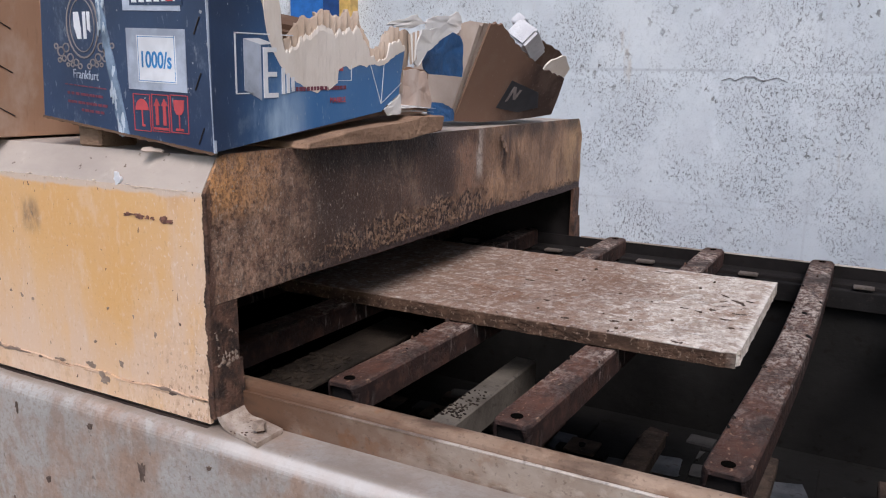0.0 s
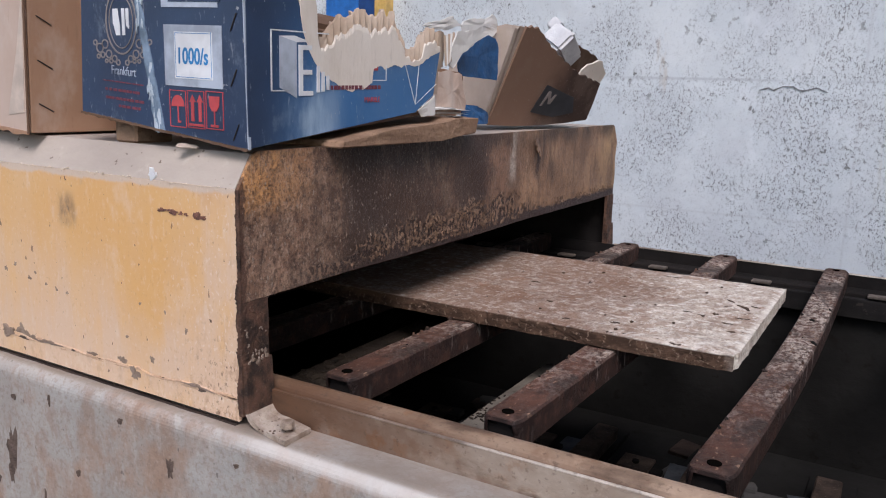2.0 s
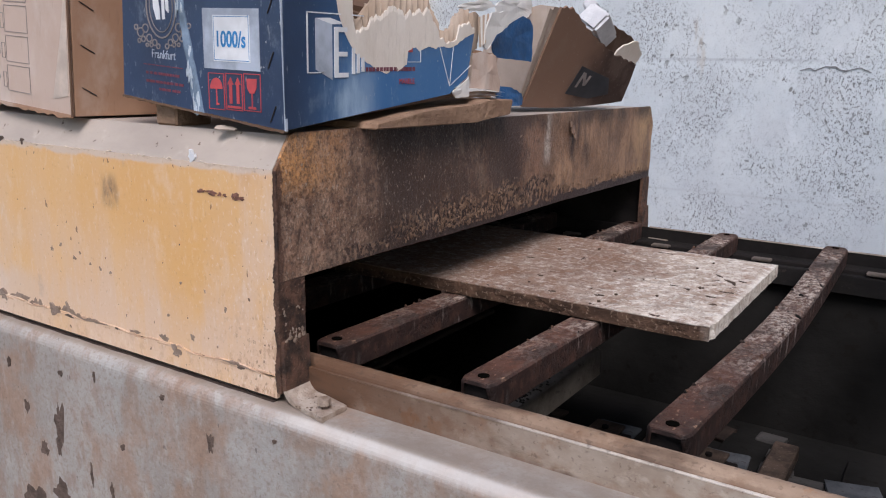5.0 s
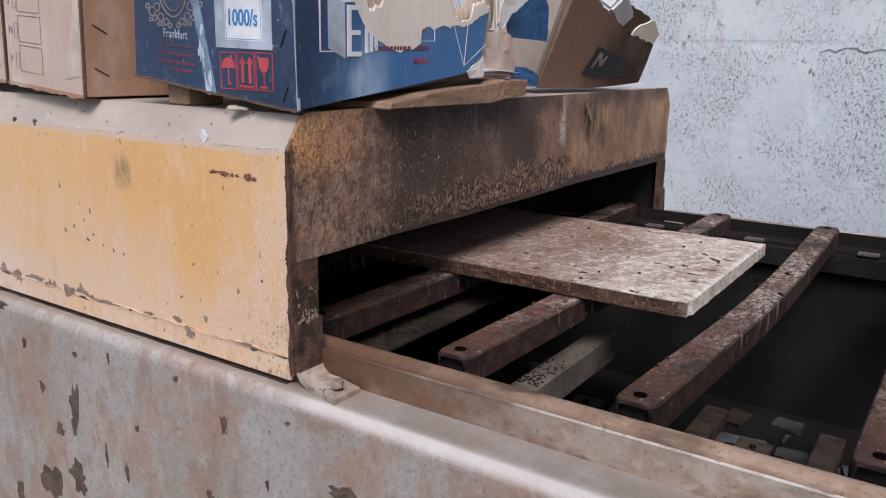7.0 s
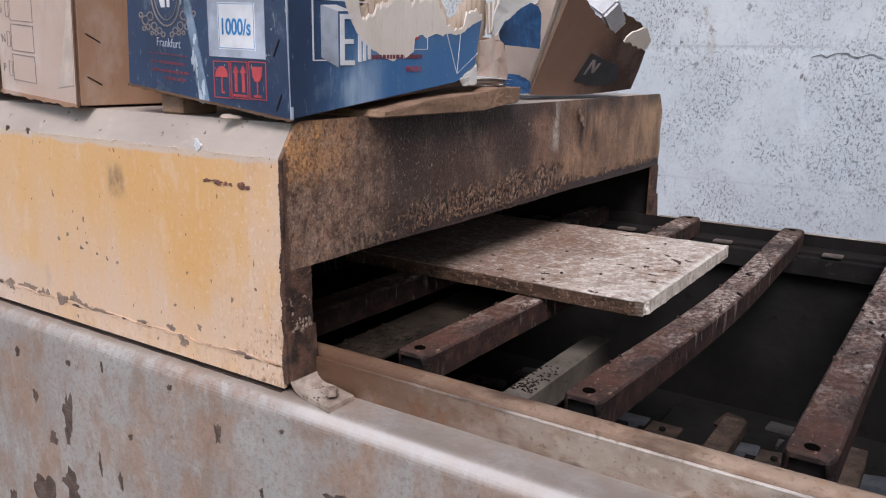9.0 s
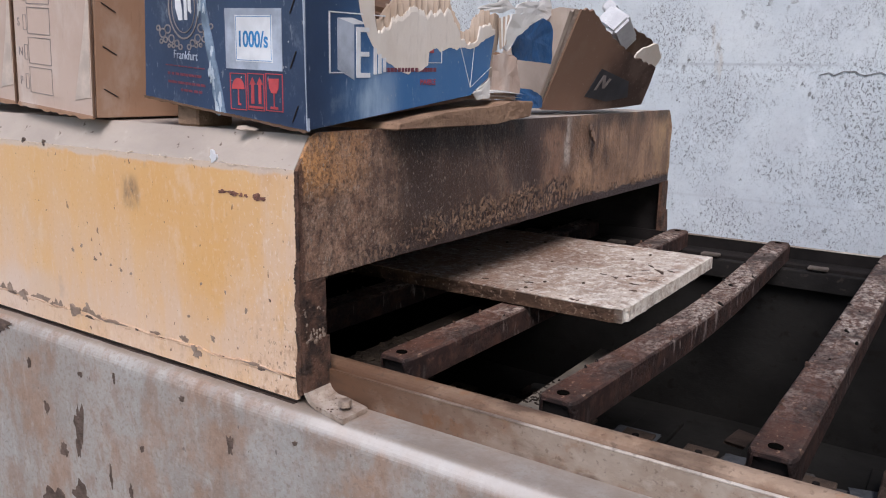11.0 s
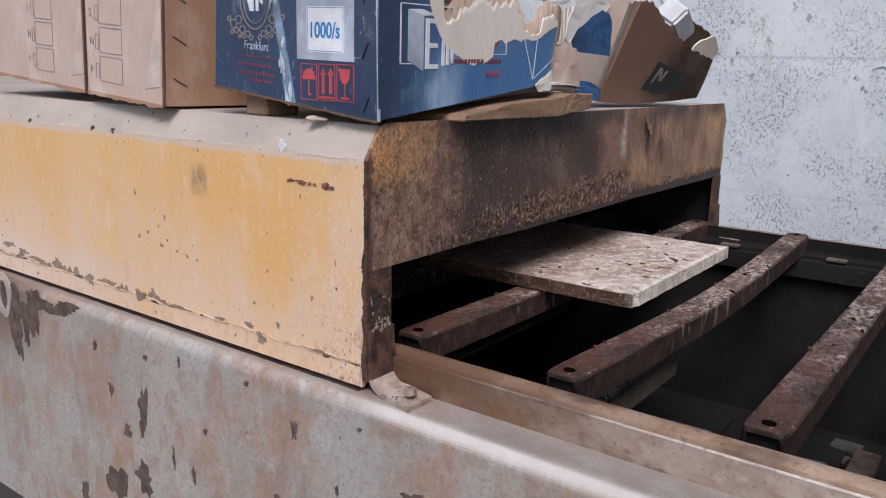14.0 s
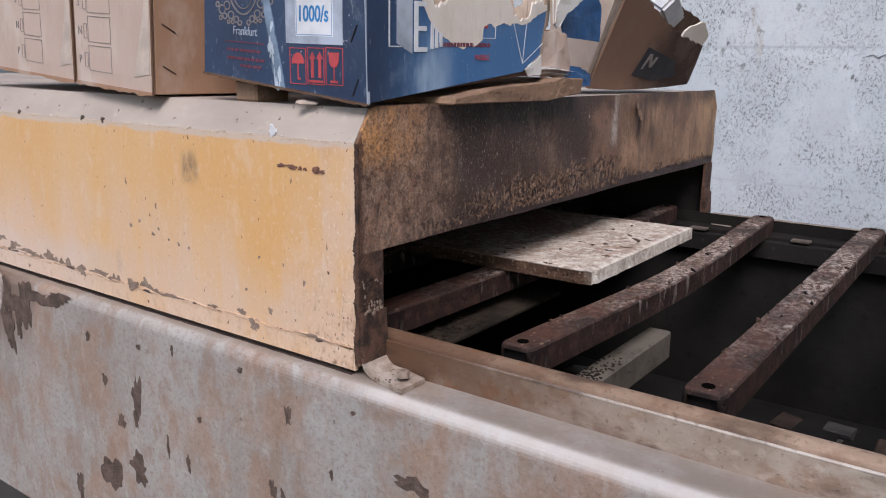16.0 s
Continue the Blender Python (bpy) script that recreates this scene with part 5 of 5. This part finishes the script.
# glossy tape strip and staples
TAPE = plain("clear_tape_over_print", (.17, .23, .31), .25, 0.0, .4)
TAPE_PALE = plain("milky_torn_tape", (.40, .46, .52), .3, 0.0, .3)
tr2 = random.Random(23)
left_side, right_side = [], []
for i in range(26):
    u = i / 25
    cx, cz = -.183 + .037 * u, .522 - .176 * u
    half = .0065 + .004 * u + .0035 * noise.noise(Vector((u * 9, 2, 0)))
    left_side.append((cx - half + tr2.uniform(-.0012, .0012), cz))
    right_side.append((cx + half * .7 + tr2.uniform(-.0008, .0008), cz))
print_front("tape_strip", left_side + right_side[::-1], TAPE, "pale peeling tape strip", .0006)
for i in range(14):
    u = tr2.random()
    print_front("tape_shred", blob(-.186 + .037 * u + tr2.gauss(0, .004), .522 - .176 * u, tr2.uniform(.0012, .003), tr2.uniform(.005, .013), 60 + i, 10, .6), TAPE_PALE, "milky shred of torn tape", .0008 + .00002 * i)
for z, dx in ((.535, 0), (.480, .001), (.415, .0), (.350, .002)):
    part("staple", rod((-.020 + dx, FY - .001, z - .010), (-.010 + dx, FY - .001, z + .010), .0009, 6), STAPLE, blue, "dark wire staple")
# frayed corner edge
part("corner_edge", merge(prism([(.0052, .329), (.0066, .330), (-.0004, FT), (-.0014, FT)], 'y', FY - .0006, FY + .004)), SILVER, blue, "worn corner of the carton")
fray = random.Random(29)
low_edge = [(.315 * i / 60, -.0012 - .0022 * fray.random()) for i in range(61)] + [(.315 * i / 60, .0006 + .0016 * abs(noise.noise(Vector((i * .5, 4, 0))))) for i in range(60, -1, -1)]
part("corner_edge", turned(prism(low_edge, 'z', 0, .006), basis((-.307, FY + .004, LB[1]), (.311, 0, NB[1] - LB[1]), (0, 0, 1))), KRAFT_DARK, blue, "frayed lower edge of the carton")


# prints on the torn side: plain shapes where the name stood
def print_side(name, pts, mat, lab="", lift=0.0):
    return part(name, prism(pts, 'x', .0055, .0068 + lift), mat, blue, lab)


def srect(y0, y1, z0, z1):
    s = .02
    return [(y0, z0 + s * (y0 - .05)), (y1, z0 + s * (y1 - .05)), (y1, z1 + s * (y1 - .05)), (y0, z1 + s * (y0 - .05))]


print_side("name_frame", srect(.052, .165, .4735, .4750), WHITE)
print_side("name_frame", srect(.052, .0545, .400, .4750), WHITE)
print_side("name_frame", srect(.052, .085, .400, .4015), WHITE)
print_side("name_block", [(.068, .405), (.100, .392), (.100, .462), (.068, .468)], SILVER, "grey printed block")
print_side("name_block", [(.068, .468), (.100, .462), (.128, .464), (.096, .470)], WHITE)
for y0, y1, z0, z1 in ((.104, .112, .394, .458), (.112, .132, .394, .400), (.112, .130, .421, .427), (.112, .130, .452, .458), (.140, .146, .398, .432), (.150, .156, .399, .425), (.160, .166, .401, .420)):
    print_side("name_bar", srect(y0, y1, z0, z1), WHITE, "", .0004)
lettering("MARBLE", .0115, basis((.0072, .246, .3865), (0, 1, .02), (0, 0, 1)) @ Matrix.Diagonal((.95, 1, 1, 1)), RED, blue, "carton_lettering")
for y0, y1, z in ((.160, .290, .404),):
    y = y0
    while y < y1 - .003:
        w = bar_r.uniform(.004, .009)
        print_side("print_bar", srect(y, min(y + w, y1), z - .0028, z + .0028), REDDIM)
        y += w + bar_r.uniform(.001, .0025)
for (y0, z0), (y1, z1) in (((.351, .446), (.383, .383)), ((.392, .446), (.383, .383)), ((.383, .383), (.446, .416))):
    print_side("triangle_line", [(y0, z0), (y0 + .0014, z0 + .0004), (y1 + .0014, z1 + .0004), (y1, z1)], WHITE)
print_side("name_frame", srect(.268, .302, .4135, .4145), WHITE)
print_side("name_frame", srect(.3005, .302, .4135, .436), WHITE)
print_side("name_accent", srect(.270, .280, .428, .434), RED)

# torn flaps at the far corner: outlines across (y, z), bowed towards +x or away
def torn(name_label, pts, x, bow, mat, thick=.003, rag=.0025, seed=1):
    rng = random.Random(seed)
    fine = []
    for i, p in enumerate(pts):
        q = pts[(i + 1) % len(pts)]
        for k in range(4):
            w = k / 4
            j = rag if k else 0
            fine.append((p[0] + (q[0] - p[0]) * w + rng.uniform(-j, j), p[1] + (q[1] - p[1]) * w + rng.uniform(-j, j)))
    c = sum(p[0] for p in fine) / len(fine)
    d = sum(p[1] for p in fine) / len(fine)
    wide = max(abs(p[0] - c) for p in fine)
    bm = bmesh.new()
    mid = [bm.verts.new((x + s, c, d)) for s in (0, -thick)]
    rings = []

    def curl(y, z):
        return -bow * ((y - c) / wide) ** 2 + .003 * noise.noise(Vector((y * 45, z * 45, seed)))
    for s in (0, -thick):
        half = [bm.verts.new((x + s + curl(c + (p[0] - c) * .5, d + (p[1] - d) * .5), c + (p[0] - c) * .5, d + (p[1] - d) * .5)) for p in fine]
        full = [bm.verts.new((x + s + curl(p[0], p[1]), p[0], p[1])) for p in fine]
        rings.append((half, full))
    n = len(fine)
    for k in (0, 1):
        half, full = rings[k]
        for i in range(n):
            j = (i + 1) % n
            bm.faces.new((mid[k], half[i], half[j]))
            bm.faces.new((half[i], full[i], full[j], half[j]))
    for i in range(n):
        j = (i + 1) % n
        bm.faces.new((rings[0][1][i], rings[1][1][i], rings[1][1][j], rings[0][1][j]))
    return part("torn_flap", bm, mat, blue, name_label)


NAVY = grey_stuff("scuffed_navy_card", (.028, .105, .260), (.018, .060, .150), 14, .5, .3, (.10, .16, .26), .3)
SHEET = carton("white_faced_torn_card", (.70, .68, .66), (.60, .58, .55), (.74, .72, .70))
torn("curled blue flap of torn card", [(.588, .457), (.629, .485), (.675, .502), (.715, .513), (.738, .508), (.750, .490), (.751, .428), (.70, .430), (.614, .433), (.596, .440)], -.040, -.006, NAVY, .003, .0008, 2)
torn("curled white-faced flap of torn card", [(.540, .507), (.60, .513), (.667, .513), (.640, .503), (.613, .494), (.585, .481), (.557, .468), (.530, .444), (.516, .450), (.525, .480)], -.010, .004, SHEET, .003, .0015, 3)
torn("torn beige card at the corner", [(.474, .437), (.514, .440), (.551, .434), (.556, .415), (.563, .398), (.570, .371), (.519, .370), (.458, .375), (.464, .407)], -.003, .004, KRAFT_PALE, .004, .002, 4)
torn("pale curled corner of the printed skin", [(.385, .374), (.415, .383), (.437, .398), (.441, .385), (.440, .366), (.40, .364)], .0072, -.004, SHEET, .0015, .0008, 14)
torn("torn white-faced card scrap", [(.482, .513), (.520, .524), (.573, .536), (.590, .531), (.607, .522), (.570, .514), (.534, .510)], -.04, .004, SHEET, .003, .002, 5)
torn("torn white-faced card scrap", [(.647, .528), (.670, .538), (.692, .543), (.740, .546), (.770, .557), (.785, .553), (.810, .530), (.771, .514), (.70, .505), (.653, .508)], -.06, .005, SHEET, .003, .002, 6)
torn("blue card edge curling on the hood", [(.591, .383), (.642, .379), (.690, .367), (.696, .356), (.692, .345), (.634, .344), (.598, .350)], -.02, .006, NAVY, .003, .001, 7)
torn("brown inner card", [(.555, .445), (.66, .44), (.66, .36), (.57, .36)], -.055, .01, KRAFT, .003, .002, 8)
torn("torn fluted card", [(.452, .470), (.462, .500), (.48, .503), (.505, .500), (.515, .455), (.49, .441), (.470, .445)], -.012, .008, FLUTE, .003, .003, 9)
for i in range(5):
    part("flute", rod((-.004 - .002 * i, .494 + .007 * i, .447 + .002 * i), (-.006 - .003 * i, .490 + .013 * i, .497 + .002 * i), .0022, 6), SHEET if i % 2 else FLUTE, blue, "exposed flute of torn card")
for i in range(4):
    torn("flattened card layer", [(.405, .3735 - .0035 * i), (.47, .379 - .0035 * i), (.585, .371 - .0035 * i), (.47, .3755 - .0035 * i)], .008 - .003 * i, .01, FLUTE if i % 2 else SHEET, .02, .001, 20 + i)
part("carton_filler", turned(box(-.05, .05, -.03, .03, -.02, .02, .008, 2), pose(-.1, .25, .49, 20, 10, 30)), KRAFT_DARK, blue, "brown crumpled card inside the carton")

# stone offcut under the carton
off = thing("stone_offcut", (-.05, .36, TOP), "broken brown stone strip wedged under the blue carton", "stone strip")
bm = prism([(.165, TOP + .001), (.44, TOP + .0015), (.46, TOP + .004), (.553, TOP + .010), (.560, TOP + .036), (.50, TOP + .034), (.478, TOP + .038), (.44, TOP + .030), (.30, TOP + .024), (.17, TOP + .012)], 'x', -.16, .028)
bmesh.ops.bevel(bm, geom=bm.edges[:], offset=.0022, segments=1, affect='EDGES')
bmesh.ops.triangulate(bm, faces=bm.faces)
bmesh.ops.subdivide_edges(bm, edges=bm.edges[:], cuts=3, use_grid_fill=True)
for v in bm.verts:
    rough_edge = noise.noise(v.co * 60) * .0016 + noise.noise(v.co * 160) * .0009
    v.co += Vector((rough_edge, rough_edge * .4, min(rough_edge, .0006)))
part("strip_body", bm, BOARD, off)
wed = thing("wood_wedge", (-.23, .03, TOP), "small brown wood block under the blue carton", "wood block")
part("block_body", box(-.258, -.214, .026, .09, TOP, TOP + .030, .003), BOARD, wed)


scrap_film = thing("plastic_scrap", (-.105, .02, TOP), "small crumpled scrap of clear film under the carton", "plastic scrap")
part("film", turned(prism(blob(0, 0, .012, .006, 91, 14, .5), 'z', 0, .0015), pose(-.105, .014, TOP + .0035, 25, 8, 10)), KRAFT_GREY, scrap_film)


# tipped brown carton with an open end
tip = thing("tipped_carton", (-.12, .85, TOP), "brown cardboard carton tipped over with its open end up", "carton")
TM = basis((-.10, .75, .335), (.25, .968, .02), (.379, -.117, .918))


def tipped(name, pts, d0, d1, mat, lab=""):
    """A card wall in the tipped carton's own frame: outline across its face, depth behind it."""
    return part(name, turned(prism(pts, 'z', -d0, -d1), TM), mat, tip, lab)


face = [(.062, .0), (.15, -.006), (.248, -.007), (.34, -.004), (.418, .001), (.4185, .05), (.414, .095), (.395, .102), (.385, .099), (.372, .107), (.359, .106), (.345, .115), (.322, .114), (.30, .127), (.285, .129),
        (.263, .142), (.246, .145), (.232, .155), (.211, .161), (.196, .172), (.180, .175), (.172, .184), (.155, .191), (.140, .203), (.126, .208), (.115, .217), (.104, .213), (.094, .219), (.086, .214), (.078, .216)]
tipped("face_panel", face, 0, .005, SHADED_CARD, "dark brown card face with a torn upper edge")
tipped("back_panel", [(.075, 0), (.418, .0), (.42, .07), (.33, .11), (.22, .13), (.08, .13)], .145, .15, KRAFT, "brown card wall")
part("side_panel", turned(prism([(-.0055, .001), (-.145, .0), (-.145, .13), (-.10, .165), (-.07, .185), (-.04, .205), (-.0055, .214)], 'x', -.004, 0),
     TM @ pose(.066, 0, 0) @ Matrix(((1, .06, 0, 0), (0, 0, 1, 0), (0, 1, 0, 0), (0, 0, 0, 1)))), KRAFT_GREY, tip, "dusty grey-brown card side")
part("side_panel", turned(prism([(-.0055, .001), (-.145, .0), (-.145, .07), (-.0055, .094)], 'x', -.004, 0),
     TM @ pose(.418, 0, 0) @ Matrix(((1, 0, 0, 0), (0, 0, 1, 0), (0, 1, 0, 0), (0, 0, 0, 1)))), KRAFT_DARK, tip)
tipped("bottom_panel", [(.07, .002), (.414, .002), (.414, .006), (.07, .006)], .006, .144, KRAFT_DARK)
tipped("label_field", [(.190, .027), (.214, .092), (.330, .061), (.350, .022), (.276, .013)], -.0008, .001, BLACKINK, "black printed label")
tipped("label_mark", [(.214, .042), (.222, .042), (.232, .066), (.240, .046), (.249, .045), (.262, .068), (.254, .069), (.246, .056), (.238, .076), (.228, .077)], -.0014, .001, GREYINK)
tipped("open_flap", [(.322, .10), (.330, .126), (.345, .138), (.362, .141), (.381, .149), (.396, .148), (.405, .138), (.414, .131), (.430, .118), (.426, .104), (.410, .080)], .006, .010, LINER, "pale torn flap at the open end")
tipped("corner_fold", [(.052, .0), (.066, .0), (.086, .212), (.066, .214), (.058, .208), (.050, .211)], .0055, .009, KRAFT_GREY, "dusty folded corner of the carton")
tipped("open_flap", [(.33, .09), (.325, .166), (.345, .168), (.358, .161), (.385, .157), (.40, .149), (.42, .146), (.44, .134), (.462, .126), (.470, .118), (.455, .085)], .045, .050, KRAFT_DARK, "brown flap at the open end")
for x, y, d, s, rz, sd in ((.262, .168, .034, .043, -36, 1), (.298, .190, .090, .022, -30, 2), (.30, .085, .045, .030, -30, 1), (.17, .12, .08, .03, -40, 2)):
    st = thing("abrasive_stone", tuple(TM @ Vector((x, y, -d))), "pale grey abrasive stone in the tipped carton", "abrasive stone", "stones in the carton")
    part("stone_body", turned(box(-s, s, -s * .6, s * .6, -s * .7, s * .7, s * .15, 2), TM @ pose(x, y, -d, 6 * sd, 4, rz)), STONE, st)


# two plain brown cartons further along
def brown_carton(corner, yaw, tilt, w, d, h, label, seed):
    ob = thing("brown_carton", corner, label, "carton", "brown cartons on the hood")
    m = Matrix.Translation(corner) @ pose(0, 0, 0, 0, tilt, yaw)
    ob_m = lambda bm: turned(bm, m)
    rng = random.Random(seed)
    part("front_panel", ob_m(box(-w, 0, 0, .005, 0, h, .0015)), KRAFT_PALE, ob, "dusty pale front with printed boxes")
    part("side_panel", ob_m(box(-.005, .0002, .0055, d, 0, h, .0012)), KRAFT, ob)
    part("side_panel", ob_m(box(-w, -w + .005, .0055, d, 0, h, .0012)), KRAFT, ob)
    part("back_panel", ob_m(box(-w + .006, -.006, d - .005, d, 0, h)), KRAFT, ob)
    part("top_panel", ob_m(box(-w + .001, -.001, .001, d - .001, h, h + .005)), KRAFT, ob)
    part("bottom_panel", ob_m(box(-w + .006, -.006, .006, d - .006, .001, .005)), KRAFT, ob)
    bot = [(-w, -.002)] + [(-w + w * i / 24, -.002 + rng.uniform(-.003, .001)) for i in range(1, 24)] + [(0, -.002), (0, .003), (-w, .003)]
    part("frayed_edge", ob_m(prism(bot, 'y', -.0015, .003)), KRAFT, ob, "frayed lower edge")
    for i in range(4):
        z = .035 + .062 * i
        part("staple", ob_m(rod((.0008, .018, z + .008), (.0008, .040, z - .004), .0009, 6)), STAPLE, ob, "dark wire staple")
    part("corner_edge", ob_m(rod((.0, .001, 0), (.0, .001, h), .0022, 6)), KRAFT_DARK, ob)

    def line(x0, x1, z0, z1):
        return box(x0, x1, -.0006, .001, z0, z1)
    for i, (zt, letter) in enumerate(((.062, "P"), (.108, "N"), (.154, "S"), (.200, "M"))):
        x0, x1 = -.190, -.118
        fr = merge(line(x0, x1, zt, zt + .001), line(x0, x1, zt - .040, zt - .039), line(x0, x0 + .001, zt - .040, zt), line(x1 - .001, x1, zt - .040, zt))
        part("printed_box", ob_m(fr), GREYINK, ob)
        sm = merge(line(x0 - .014, x0 - .003, zt - .012, zt - .011), line(x0 - .014, x0 - .003, zt - .035, zt - .034), line(x0 - .014, x0 - .013, zt - .035, zt - .011), line(x0 - .004, x0 - .003, zt - .035, zt - .011))
        part("printed_box", ob_m(sm), GREYINK, ob)
        if letter != "M":
            lettering(letter, .019, m @ basis((x0 - .033, -.0006, zt - .029), (1, 0, 0), (0, 0, 1)), GREYINK, ob, "carton_lettering")
    part("tape_strip", ob_m(prism([(-.006, .03), (-.002, .20), (-.02, .12), (-.05, .022)], 'y', -.0008, .001)), plain("pale_carton_tape", (.55, .45, .38), .3), ob, "shiny tape strip")
    return ob


brown_carton((-.412, -.004, TOP + .004), -4, 3.5, .235, .34, .27, "brown cardboard carton with dusty pale printed front", 1)
brown_carton((-.665, .018, TOP + .018), -5, 3.5, .42, .34, .27, "brown cardboard carton with dusty pale printed front", 2)


# ---- moving things ----
DRIFT = [(0, 0), (0.1, -.0027), (1, -.0272), (2, -.0548), (3, -.0825), (4, -.1112), (5, -.1405), (6, -.170), (7, -.1992), (8, -.2281), (9, -.2565), (10, -.2845),
         (11, -.3121), (12, -.3396), (13, -.3675), (14, -.3960), (15, -.4255), (15.9, -.4525), (16, -.4555)]


def motions():
    # the bars creep into the hood and square themselves up a little on their chains
    for ob in moving:
        x, y, z = ob.location
        skew = 1.0 if ob.name.startswith("conveyor_bar") else 0.0
        walk(ob, [(t, pose(x + d, y, z, 0, 0, skew * (-1.1 + 1.15 * t / 16))) for t, d in DRIFT])
    for ob in returning:
        x, y, z = ob.location
        walk(ob, [(t, pose(x - d, y, z)) for t, d in DRIFT])


motions()
